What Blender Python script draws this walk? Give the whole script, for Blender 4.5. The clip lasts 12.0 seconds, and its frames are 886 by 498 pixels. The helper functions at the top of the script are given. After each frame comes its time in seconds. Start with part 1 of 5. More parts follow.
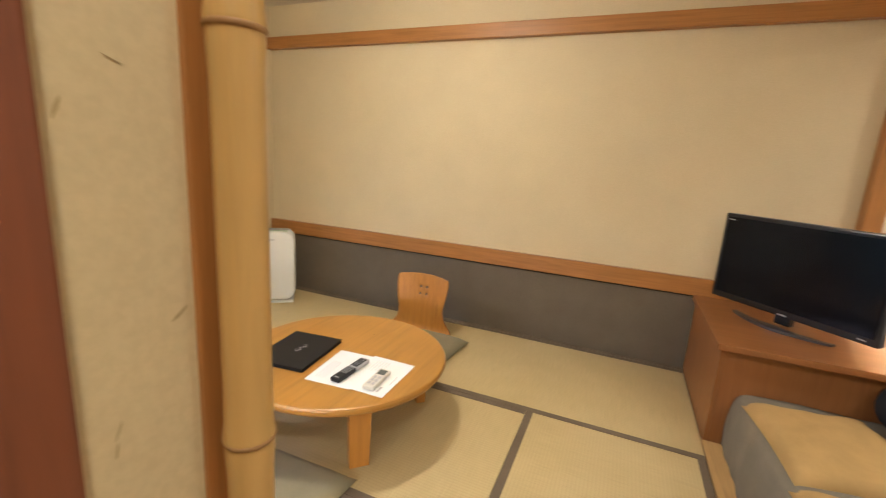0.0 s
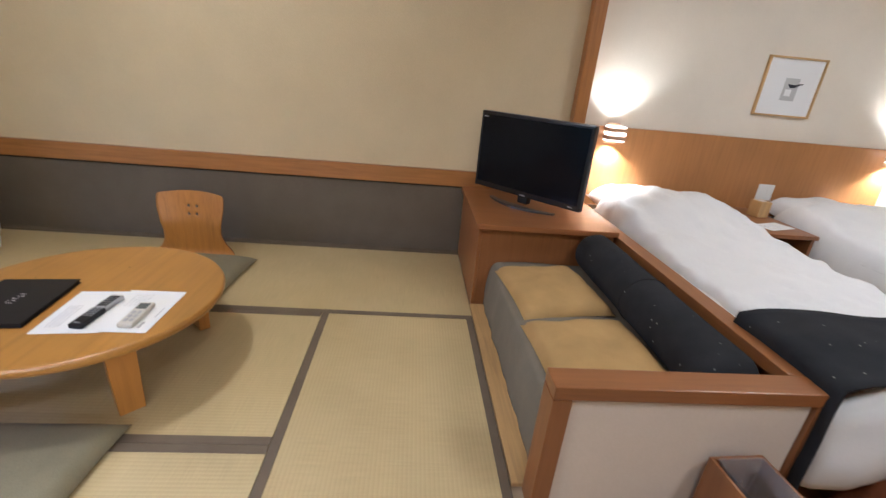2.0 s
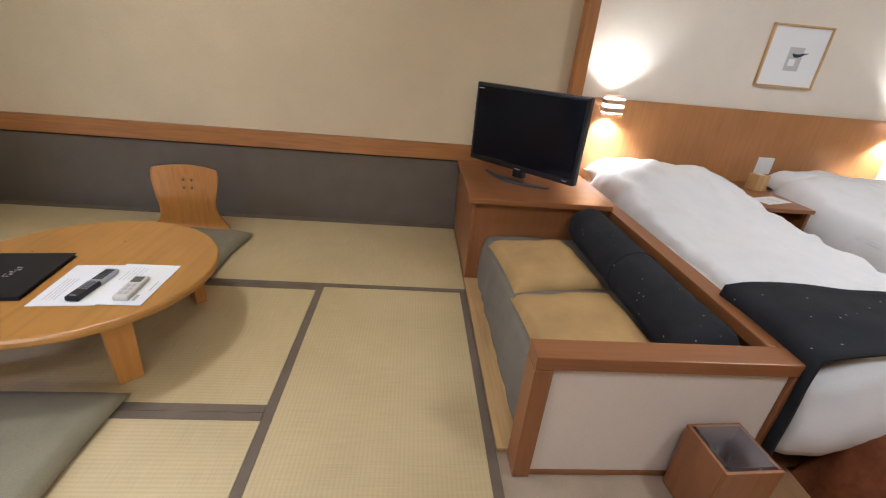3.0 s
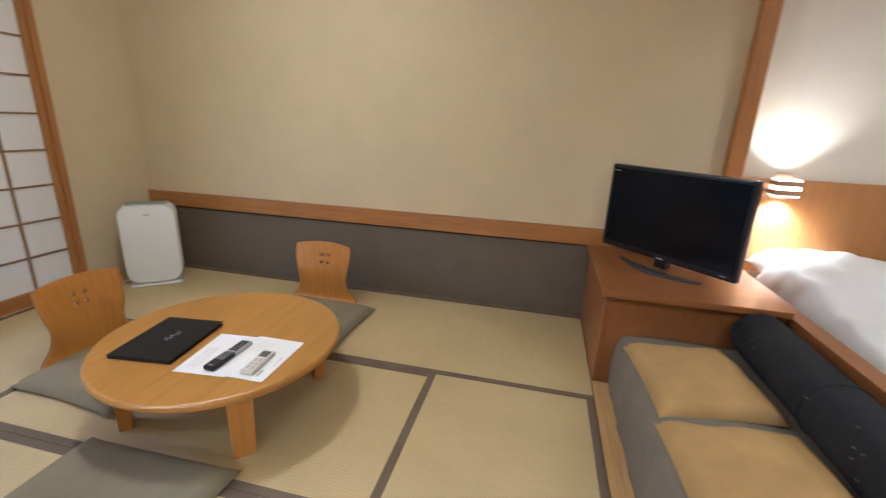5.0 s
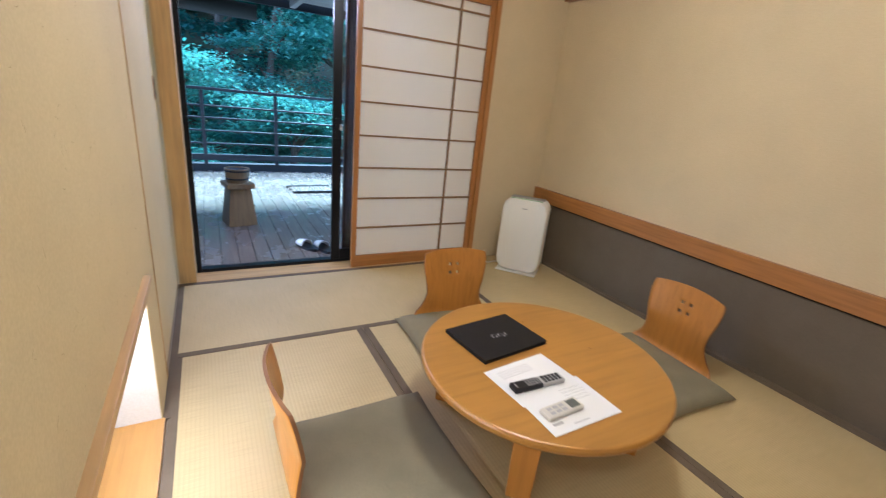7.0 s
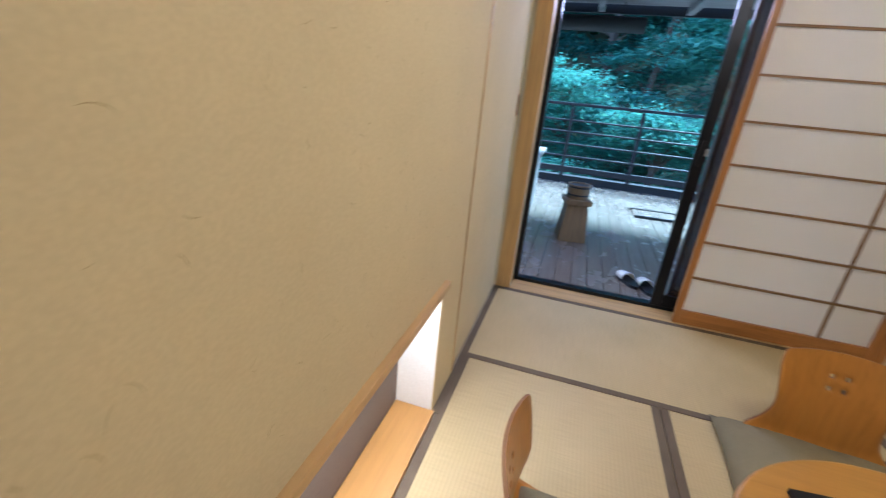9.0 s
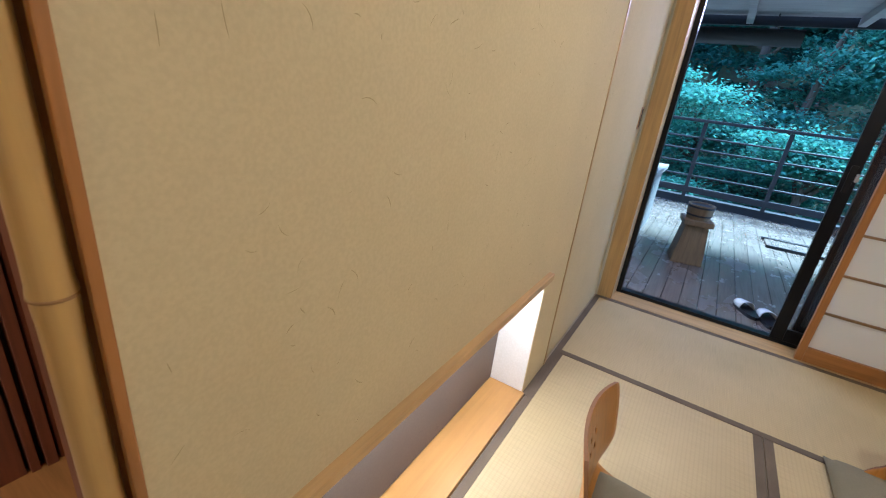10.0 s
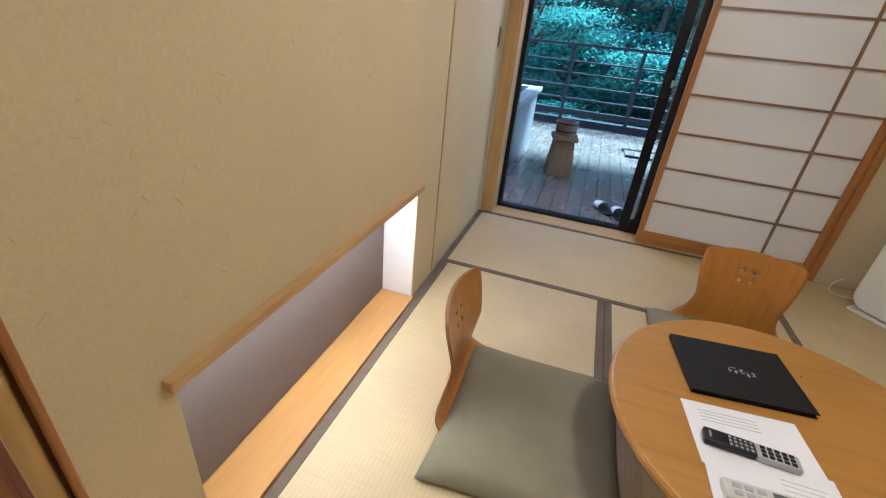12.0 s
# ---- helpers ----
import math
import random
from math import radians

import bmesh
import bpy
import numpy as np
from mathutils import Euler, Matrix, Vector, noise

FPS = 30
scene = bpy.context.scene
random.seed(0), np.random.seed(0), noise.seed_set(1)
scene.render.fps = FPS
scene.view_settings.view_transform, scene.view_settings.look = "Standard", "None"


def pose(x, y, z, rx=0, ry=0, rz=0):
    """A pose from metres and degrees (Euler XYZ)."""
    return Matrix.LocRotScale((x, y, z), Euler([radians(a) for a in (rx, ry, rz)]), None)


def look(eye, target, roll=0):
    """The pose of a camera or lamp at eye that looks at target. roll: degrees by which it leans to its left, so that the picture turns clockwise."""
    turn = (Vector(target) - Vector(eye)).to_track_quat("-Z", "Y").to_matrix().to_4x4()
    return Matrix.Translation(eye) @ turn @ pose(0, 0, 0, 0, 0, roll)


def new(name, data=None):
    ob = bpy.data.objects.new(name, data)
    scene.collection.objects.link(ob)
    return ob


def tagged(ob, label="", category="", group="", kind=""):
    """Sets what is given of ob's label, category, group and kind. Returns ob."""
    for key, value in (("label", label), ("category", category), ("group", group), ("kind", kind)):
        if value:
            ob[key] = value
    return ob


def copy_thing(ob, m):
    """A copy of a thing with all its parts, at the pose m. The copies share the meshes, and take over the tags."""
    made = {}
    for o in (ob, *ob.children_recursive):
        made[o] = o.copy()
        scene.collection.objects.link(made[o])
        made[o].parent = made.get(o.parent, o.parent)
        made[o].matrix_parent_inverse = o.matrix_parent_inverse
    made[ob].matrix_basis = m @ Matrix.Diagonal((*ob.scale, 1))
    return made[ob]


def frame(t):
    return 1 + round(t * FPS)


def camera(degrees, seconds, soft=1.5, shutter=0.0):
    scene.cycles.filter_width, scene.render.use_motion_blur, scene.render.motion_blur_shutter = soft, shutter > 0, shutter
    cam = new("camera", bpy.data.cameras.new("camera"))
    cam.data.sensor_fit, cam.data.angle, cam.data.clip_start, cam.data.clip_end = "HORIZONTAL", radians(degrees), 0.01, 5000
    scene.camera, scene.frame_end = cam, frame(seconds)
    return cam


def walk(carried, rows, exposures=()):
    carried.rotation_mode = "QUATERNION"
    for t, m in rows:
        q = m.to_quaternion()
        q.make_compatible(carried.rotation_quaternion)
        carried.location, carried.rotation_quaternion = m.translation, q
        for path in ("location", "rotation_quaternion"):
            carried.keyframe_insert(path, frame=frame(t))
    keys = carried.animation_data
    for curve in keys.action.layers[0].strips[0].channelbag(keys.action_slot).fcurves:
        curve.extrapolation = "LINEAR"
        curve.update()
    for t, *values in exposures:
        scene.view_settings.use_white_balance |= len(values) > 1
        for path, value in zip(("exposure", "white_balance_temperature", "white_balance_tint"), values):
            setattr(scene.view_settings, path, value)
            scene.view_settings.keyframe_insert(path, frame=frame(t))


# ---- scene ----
PATH = [
    (0, (2.958, -0.260, 1.245), (2.207, 1.548, 0.836), 3.60),
    (0.5, (2.968, -0.242, 1.222), (2.512, 1.666, 0.832), 3.09),
    (1, (3.005, -0.241, 1.231), (2.763, 1.698, 0.806), 2.25),
    (1.5, (3.034, -0.243, 1.238), (3.016, 1.678, 0.681), 2.70),
    (2, (3.068, -0.247, 1.216), (3.237, 1.603, 0.475), 5.25),
    (2.5, (3.085, -0.259, 1.213), (3.341, 1.537, 0.371), 6.66),
    (2.7, (3.096, -0.262, 1.215), (3.322, 1.535, 0.367), 6.16),
    (4.3, (3.187, -0.230, 1.251), (3.113, 1.661, 0.603), 2.90),
    (4.5, (3.157, -0.206, 1.246), (3.034, 1.702, 0.659), 2.71),
    (5, (3.102, -0.103, 1.247), (2.683, 1.767, 0.675), 2.34),
    (5.5, (3.037, -0.017, 1.258), (2.332, 1.739, 0.611), 2.81),
    (6, (3.026, 0.062, 1.294), (2.010, 1.642, 0.607), 2.99),
    (6.5, (3.017, 0.195, 1.292), (1.563, 1.397, 0.630), 3.29),
    (6.7, (2.984, 0.181, 1.234), (1.433, 1.263, 0.584), 4.50),
    (8.5, (2.583, 0.326, 1.267), (0.710, 0.366, 0.568), 5.16),
    (9, (2.620, 0.328, 1.249), (0.829, -0.186, 0.521), 5.39),
    (9.5, (2.753, 0.360, 1.222), (1.083, -0.442, 0.468), 6.91),
    (10, (2.831, 0.381, 1.244), (1.228, -0.564, 0.510), 6.74),
    (10.5, (2.876, 0.459, 1.221), (1.265, -0.459, 0.471), 6.56),
    (11, (2.907, 0.537, 1.212), (1.233, -0.163, 0.372), 6.75),
    (11.5, (2.922, 0.577, 1.214), (1.223, 0.024, 0.315), 6.09),
    (12, (2.928, 0.590, 1.212), (1.234, 0.082, 0.278), 5.85),
]
cam = camera(92.24, 12.0, soft=1.2, shutter=0.4)
walk(cam, [(t, look(eye, target, roll)) for t, eye, target, roll in PATH],
     [(0, 3.36, 6550, 11), (0.5, 3.22, 5850, 10), (1.0, 3.10, 5500, 11.5), (2.5, 2.92, 5450, 13), (4.5, 2.94, 5500, 12), (5.5, 3.04, 5500, 12), (6.0, 3.10, 5800, 13), (6.7, 3.08, 5850, 13.5), (8.3, 2.88, 5850, 13.5), (12, 2.73, 5850, 14)])

# ---- world and lights ----
world = bpy.data.worlds.new("sky")
scene.world = world
world.use_nodes = True
wn = world.node_tree
sky = wn.nodes.new("ShaderNodeTexSky")
sky.sky_type = 'NISHITA'
sky.sun_disc = False
sky.sun_elevation = radians(38)
sky.sun_rotation = radians(200)
tint = wn.nodes.new("ShaderNodeMix")
tint.data_type, tint.blend_type = 'RGBA', 'MULTIPLY'
tint.inputs[0].default_value = 1.0
tint.inputs[7].default_value = (0.66, 0.92, 1.25, 1)
wn.links.new(sky.outputs[0], tint.inputs[6])
wn.links.new(tint.outputs[2], wn.nodes["Background"].inputs[0])
wn.nodes["Background"].inputs[1].default_value = 0.15


def lamp(name, kind, m, energy, color, size=0.1, size_y=None, spot=None):
    data = bpy.data.lights.new(name, kind)
    data.energy, data.color = energy, color
    if kind == 'AREA':
        data.size = size
        if size_y:
            data.shape, data.size_y = 'RECTANGLE', size_y
        else:
            data.shape = 'DISK'
    elif kind == 'SUN':
        data.angle = size
    else:
        data.shadow_soft_size = size
    if spot:
        data.spot_size, data.spot_blend = radians(spot), 0.6
    ob = new(name, data)
    ob.matrix_world = m
    return ob


WARM = (1.0, 0.97, 0.90)
lamp("sun", 'SUN', look((-8, 9, 20), (0, 0, 0)), 4.0, (0.48, 0.80, 1.0), radians(14))
lamp("room_light", 'POINT', pose(1.78, 1.26, 2.16), 4.5, WARM, 0.11)
lamp("room_light_down", 'AREA', pose(1.78, 1.26, 2.13), 0.65, WARM, 0.22)
lamp("entrance_light", 'AREA', pose(3.25, -0.70, 2.38), 1.7, WARM, 0.22)
lamp("corridor_light", 'AREA', pose(4.56, -0.28, 2.38), 2.3, WARM, 0.25)
# added fill with no known fixture, lifts the beds and their wall
lamp("bedroom_fill", 'AREA', pose(5.60, 1.30, 2.36), 2.5, WARM, 0.3)
# added lamp below the eave, strengthens the bluish daylight on the mats
lamp("door_daylight_fill", 'AREA', look((-0.55, 0.50, 1.90), (0.9, 0.62, 0.0)), 3.2, (0.60, 0.66, 1.0), 0.85, 0.5)
lamp("niche_light", 'AREA', pose(1.915, -0.100, 0.552, 28), 1.2, (0.94, 0.97, 1.0), 1.08, 0.03)

# ---- materials ----


def material(name, base, rough=0.6, metal=0.0):
    m = bpy.data.materials.new(name)
    m.use_nodes = True
    b = m.node_tree.nodes["Principled BSDF"]
    b.inputs["Base Color"].default_value = (*base, 1)
    b.inputs["Roughness"].default_value = rough
    b.inputs["Metallic"].default_value = metal
    return m


def node(m, kind, **inputs):
    n = m.node_tree.nodes.new(kind)
    for k, v in inputs.items():
        n.inputs[k].default_value = v
    return n


def link(m, a, b):
    m.node_tree.links.new(a, b)


def coords(m, scale=(1, 1, 1), rot=(0, 0, 0), world_space=False):
    if world_space:
        src = m.node_tree.nodes.new("ShaderNodeNewGeometry").outputs["Position"]
    else:
        src = m.node_tree.nodes.new("ShaderNodeTexCoord").outputs["Object"]
    mp = m.node_tree.nodes.new("ShaderNodeMapping")
    mp.inputs["Scale"].default_value = scale
    mp.inputs["Rotation"].default_value = rot
    link(m, src, mp.inputs["Vector"])
    return mp.outputs["Vector"]


def ramp(m, fac, stops):
    r = m.node_tree.nodes.new("ShaderNodeValToRGB")
    el = r.color_ramp.elements
    while len(el) < len(stops):
        el.new(0.5)
    for e, (p, c) in zip(el, stops):
        e.position, e.color = p, (*c, 1)
    link(m, fac, r.inputs["Fac"])
    return r.outputs["Color"]


def bump(m, height, strength=0.2, distance=0.002, under=None):
    b = node(m, "ShaderNodeBump", Strength=strength, Distance=distance)
    link(m, height, b.inputs["Height"])
    if under is not None:
        link(m, under, b.inputs["Normal"])
    link(m, b.outputs["Normal"], m.node_tree.nodes["Principled BSDF"].inputs["Normal"])
    return b.outputs["Normal"]


def mixed(m, fac, a, b, mode='MIX'):
    n = m.node_tree.nodes.new("ShaderNodeMix")
    n.data_type, n.blend_type = 'RGBA', mode
    for socket, v in ((n.inputs[0], fac), (n.inputs[6], a), (n.inputs[7], b)):
        if isinstance(v, bpy.types.NodeSocket):
            link(m, v, socket)
        elif isinstance(v, tuple):
            socket.default_value = (*v, 1)
        else:
            socket.default_value = v
    return n.outputs[2]


def to_base(m, c):
    link(m, c, m.node_tree.nodes["Principled BSDF"].inputs["Base Color"])


def scaled(c, k):
    return tuple(min(1, v * k) for v in c)


def wood(name, base, rough=0.4, along='X', grain=1.0, contrast=0.25, world_space=False):
    """Planed wood with long grain and a slow drift of tone."""
    m = material(name, base, rough)
    sc = {'X': (1.2, 22, 22), 'Y': (22, 1.2, 22), 'Z': (22, 22, 1.2)}[along]
    v = coords(m, sc, world_space=world_space)
    info = m.node_tree.nodes.new("ShaderNodeObjectInfo")
    n = node(m, "ShaderNodeTexNoise", Scale=2.2 * grain, Detail=6, Roughness=0.62, Distortion=0.6)
    n.noise_dimensions = '4D'
    link(m, v, n.inputs["Vector"])
    mul = m.node_tree.nodes.new("ShaderNodeMath")
    mul.operation = 'MULTIPLY'
    mul.inputs[1].default_value = 9
    link(m, info.outputs["Random"], mul.inputs[0])
    link(m, mul.outputs[0], n.inputs["W"])
    col = ramp(m, n.outputs["Fac"], [(0.3, scaled(base, 1 - contrast)), (0.5, base), (0.72, scaled(base, 1 + contrast * 0.7))])
    v2 = coords(m, (1, 1, 1), world_space=world_space)
    big = node(m, "ShaderNodeTexNoise", Scale=3.0, Detail=2)
    link(m, v2, big.inputs["Vector"])
    tone = ramp(m, big.outputs["Fac"], [(0.3, (0.86, 0.86, 0.86)), (0.7, (1, 1, 1))])
    to_base(m, mixed(m, 1.0, col, tone, 'MULTIPLY'))
    bump(m, n.outputs["Fac"], 0.12, 0.001)
    return m


def cloth(name, base, weave=900, rough=0.95, soft=0.14, spots=0.0):
    m = material(name, base, rough)
    m.node_tree.nodes["Principled BSDF"].inputs["Specular IOR Level"].default_value = 0.2
    v = coords(m)
    n = node(m, "ShaderNodeTexNoise", Scale=weave, Detail=1)
    link(m, v, n.inputs["Vector"])
    big = node(m, "ShaderNodeTexNoise", Scale=7, Detail=4)
    link(m, v, big.inputs["Vector"])
    c = ramp(m, big.outputs["Fac"], [(0.3, scaled(base, 1 - soft)), (0.7, scaled(base, 1 + soft * 0.6))])
    f = ramp(m, n.outputs["Fac"], [(0.3, (0.82, 0.82, 0.82)), (0.7, (1, 1, 1))])
    c = mixed(m, 1.0, c, f, 'MULTIPLY')
    if spots:
        vo = node(m, "ShaderNodeTexVoronoi", Scale=22)
        link(m, v, vo.inputs["Vector"])
        k = ramp(m, vo.outputs["Distance"], [(0.05, (1, 1, 1)), (0.09, (0, 0, 0))])
        rgb = m.node_tree.nodes.new("ShaderNodeRGBToBW")
        link(m, k, rgb.inputs[0])
        c = mixed(m, rgb.outputs[0], c, (spots, spots, spots * 0.9))
    to_base(m, c)
    bump(m, n.outputs["Fac"], 0.25, 0.001)
    return m


def paper_wall(name, base, fibres=True, lines=False, fleck=0.93):
    """Washi-like wallpaper with faint mottling and short fibres."""
    m = material(name, base, 0.85)
    m.node_tree.nodes["Principled BSDF"].inputs["Specular IOR Level"].default_value = 0.25
    v = coords(m, world_space=True)
    big = node(m, "ShaderNodeTexNoise", Scale=2.5, Detail=5, Roughness=0.6)
    link(m, v, big.inputs["Vector"])
    fine = node(m, "ShaderNodeTexNoise", Scale=160, Detail=3)
    link(m, v, fine.inputs["Vector"])
    c = ramp(m, big.outputs["Fac"], [(0.3, scaled(base, 0.95)), (0.7, scaled(base, 1.03))])
    f = ramp(m, fine.outputs["Fac"], [(0.35, (fleck, fleck * 0.995, fleck * 0.98)), (0.65, (1, 1, 1))])
    c = mixed(m, 1.0, c, f, 'MULTIPLY')
    if fibres:
        wv = coords(m, (26, 26, 26), world_space=True)
        warp = node(m, "ShaderNodeTexNoise", Scale=2.0, Detail=2)
        link(m, wv, warp.inputs["Vector"])
        vec = mixed(m, 0.35, wv, warp.outputs["Color"], 'ADD')
        vo = node(m, "ShaderNodeTexVoronoi", Scale=1.0)
        vo.feature = 'DISTANCE_TO_EDGE'
        link(m, vec, vo.inputs["Vector"])
        edge = ramp(m, vo.outputs["Distance"], [(0.012, (1, 1, 1)), (0.030, (0, 0, 0))])
        gate = node(m, "ShaderNodeTexNoise", Scale=13, Detail=1)
        link(m, v, gate.inputs["Vector"])
        keep = ramp(m, gate.outputs["Fac"], [(0.655, (0, 0, 0)), (0.69, (1, 1, 1))])
        k = mixed(m, 1.0, edge, keep, 'MULTIPLY')
        bw = m.node_tree.nodes.new("ShaderNodeRGBToBW")
        link(m, k, bw.inputs[0])
        half = m.node_tree.nodes.new("ShaderNodeMath")
        half.operation = 'MULTIPLY'
        half.inputs[1].default_value = 0.55
        link(m, bw.outputs[0], half.inputs[0])
        c = mixed(m, half.outputs[0], c, scaled(base, 0.72))
    to_base(m, c)
    nb = bump(m, fine.outputs["Fac"], 0.12, 0.001)
    if lines:
        lv = coords(m, (240, 240, 6), world_space=True)
        ln = node(m, "ShaderNodeTexNoise", Scale=1.0, Detail=2)
        link(m, lv, ln.inputs["Vector"])
        bump(m, ln.outputs["Fac"], 0.25, 0.001, nb)
    return m


def tatami_material(name, along):
    """Woven rush: narrow ribs along the mat, straw colour drifting in streaks."""
    base = (0.55, 0.428, 0.222)
    m = material(name, base, 0.55)
    rot = (0, 0, 0) if along == 'X' else (0, 0, radians(90))
    v = coords(m, (1, 1, 1), rot, world_space=True)
    w = node(m, "ShaderNodeTexWave", Scale=21.0, Distortion=0.0)
    w.wave_type, w.bands_direction = 'BANDS', 'Y'
    link(m, v, w.inputs["Vector"])
    streak = node(m, "ShaderNodeTexNoise", Scale=1.0, Detail=4)
    sv = coords(m, (7, 260, 7) if along != 'X' else (260, 7, 7), world_space=True)
    link(m, sv, streak.inputs["Vector"])
    big = node(m, "ShaderNodeTexNoise", Scale=3.2, Detail=3)
    link(m, v, big.inputs["Vector"])
    c = ramp(m, streak.outputs["Fac"], [(0.25, scaled(base, 0.90)), (0.5, base), (0.78, scaled(base, 1.07))])
    t = ramp(m, big.outputs["Fac"], [(0.3, (0.90, 0.90, 0.88)), (0.7, (1, 1, 1))])
    c = mixed(m, 1.0, c, t, 'MULTIPLY')
    g = ramp(m, w.outputs["Fac"], [(0.0, (0.94, 0.935, 0.92)), (0.45, (1, 1, 1))])
    to_base(m, mixed(m, 1.0, c, g, 'MULTIPLY'))
    nb = bump(m, w.outputs["Fac"], 0.32, 0.0012)
    bump(m, streak.outputs["Fac"], 0.2, 0.0006, nb)
    return m


CREAM = (0.66, 0.545, 0.355)
M_WALL = paper_wall("wallpaper", CREAM, fibres=False, lines=True)
M_FUSUMA = paper_wall("fibre_paper", (0.655, 0.54, 0.320), fibres=False)
M_FIBRE = material("straw_fibre", (0.40, 0.30, 0.15), 0.8)
M_CEIL = paper_wall("ceiling_paper", (0.72, 0.64, 0.50), fibres=False)
M_WHITE_WALL = paper_wall("white_plaster", (0.76, 0.69, 0.58), fibres=False, fleck=0.975)
M_NICHE_WHITE = paper_wall("niche_white", (0.78, 0.76, 0.72), fibres=False)
M_LEDGE = wood("light_orange_wood", (0.55, 0.29, 0.09), 0.30, 'X', contrast=0.12, world_space=True)
M_TRIM = wood("orange_wood", (0.41, 0.175, 0.048), 0.38, 'X', world_space=True)
M_TRIM_Y = wood("orange_wood_y", (0.41, 0.175, 0.048), 0.38, 'Y', world_space=True)
M_TRIM_Z = wood("orange_wood_z", (0.41, 0.175, 0.048), 0.38, 'Z', world_space=True)
M_PINE = wood("pale_wood", (0.58, 0.37, 0.155), 0.45, 'X', world_space=True)
M_PINE_Y = wood("pale_wood_y", (0.58, 0.37, 0.155), 0.45, 'Y', world_space=True)
M_PINE_Z = wood("pale_wood_z", (0.58, 0.37, 0.155), 0.45, 'Z', world_space=True)
M_RED = wood("red_brown_wood", (0.225, 0.068, 0.026), 0.6, 'Z', world_space=True)
M_HEAD = wood("headboard_wood", (0.44, 0.200, 0.066), 0.42, 'Z', contrast=0.12, world_space=True)
M_TABLE = wood("table_wood", (0.45, 0.215, 0.043), 0.34, 'Y', contrast=0.16, grain=0.8)
M_TABLE_LEG = wood("table_leg_wood", (0.50, 0.215, 0.042), 0.36, 'Z', contrast=0.16)
M_PLY = wood("bent_plywood", (0.49, 0.205, 0.036), 0.36, 'Z', contrast=0.18)
M_PLY_EDGE = material("plywood_edge", (0.20, 0.085, 0.03), 0.6)
M_TAT_X = tatami_material("tatami_x", 'X')
M_TAT_Y = tatami_material("tatami_y", 'Y')
M_HERI = cloth("mat_binding", (0.175, 0.135, 0.095), 700)
M_DADO = cloth("grey_brown_panel_cloth", (0.165, 0.134, 0.100), 380, soft=0.06)
M_CARPET = cloth("beige_carpet", (0.46, 0.36, 0.25), 260)
M_NICHE = paper_wall("niche_grey_paper", (0.19, 0.155, 0.135), fibres=True)
M_BLACK_ALU = material("black_aluminium", (0.012, 0.013, 0.016), 0.35, 0.6)
# near-black: the shade of gaps and recesses put into the colour
M_GAP_SHADE = material("gap_shade", (0.02, 0.012, 0.008), 0.7)

# ---- mesh helpers ----


def box(bm, x0, x1, y0, y1, z0, z1, bevel=0.0):
    vs = [bm.verts.new((x, y, z)) for x in (x0, x1) for y in (y0, y1) for z in (z0, z1)]
    fs = [(0, 1, 3, 2), (4, 6, 7, 5), (0, 4, 5, 1), (2, 3, 7, 6), (0, 2, 6, 4), (1, 5, 7, 3)]
    faces = [bm.faces.new([vs[i] for i in f]) for f in fs]
    if bevel:
        edges = list({e for f in faces for e in f.edges})
        bmesh.ops.bevel(bm, geom=edges, offset=bevel, segments=2, affect='EDGES', profile=0.6)
    return bm


def boxes(*rows, bevel=0.0):
    bm = bmesh.new()
    for r in rows:
        box(bm, *r, bevel=bevel)
    return bm


def mesh(name, bm, mats, smooth=False):
    bmesh.ops.recalc_face_normals(bm, faces=bm.faces)
    me = bpy.data.meshes.new(name)
    bm.to_mesh(me)
    bm.free()
    for mt in (mats if isinstance(mats, (list, tuple)) else [mats]):
        me.materials.append(mt)
    if smooth:
        me.polygons.foreach_set("use_smooth", [True] * len(me.polygons))
    return me


def part(name, bm, mats, parent=None, label="", smooth=False):
    ob = new(name, mesh(name, bm, mats, smooth))
    if parent is not None:
        ob.parent = parent
    if label:
        ob["label"] = label
    return ob


def structure(name, bm, mats, label, category, smooth=False):
    return tagged(part(name, bm, mats, None, "", smooth), label, category, "", "structure")


def thing(name, label, category, m=None, group="", kind=""):
    ob = new(name)
    ob.empty_display_size = 0.05
    if m is not None:
        ob.matrix_world = m
    return tagged(ob, label, category, group, kind)


def tube(bm, path, radius, sides=12, cap=True):
    """A round bar along a list of points; radius may be a list."""
    rings = []
    pts = [Vector(p) for p in path]
    for i, p in enumerate(pts):
        d = (pts[min(i + 1, len(pts) - 1)] - pts[max(i - 1, 0)]).normalized()
        u = d.orthogonal().normalized() if i == 0 else (u - d * u.dot(d)).normalized()
        w = d.cross(u)
        r = radius[i] if isinstance(radius, (list, tuple)) else radius
        rings.append([bm.verts.new(p + (u * math.cos(a) + w * math.sin(a)) * r) for a in [2 * math.pi * k / sides for k in range(sides)]])
    for a, b in zip(rings, rings[1:]):
        for k in range(sides):
            bm.faces.new((a[k], a[(k + 1) % sides], b[(k + 1) % sides], b[k]))
    if cap:
        bm.faces.new(rings[0][::-1])
        bm.faces.new(rings[-1])
    return bm


def lathe(bm, profile, sides=48):
    """A turned body: profile rows of (radius, z)."""
    rings = []
    for r, z in profile:
        rings.append([bm.verts.new((r * math.cos(2 * math.pi * k / sides), r * math.sin(2 * math.pi * k / sides), z)) for k in range(sides)])
    for a, b in zip(rings, rings[1:]):
        for k in range(sides):
            bm.faces.new((a[k], a[(k + 1) % sides], b[(k + 1) % sides], b[k]))
    bm.faces.new(rings[0][::-1])
    bm.faces.new(rings[-1])
    return bm


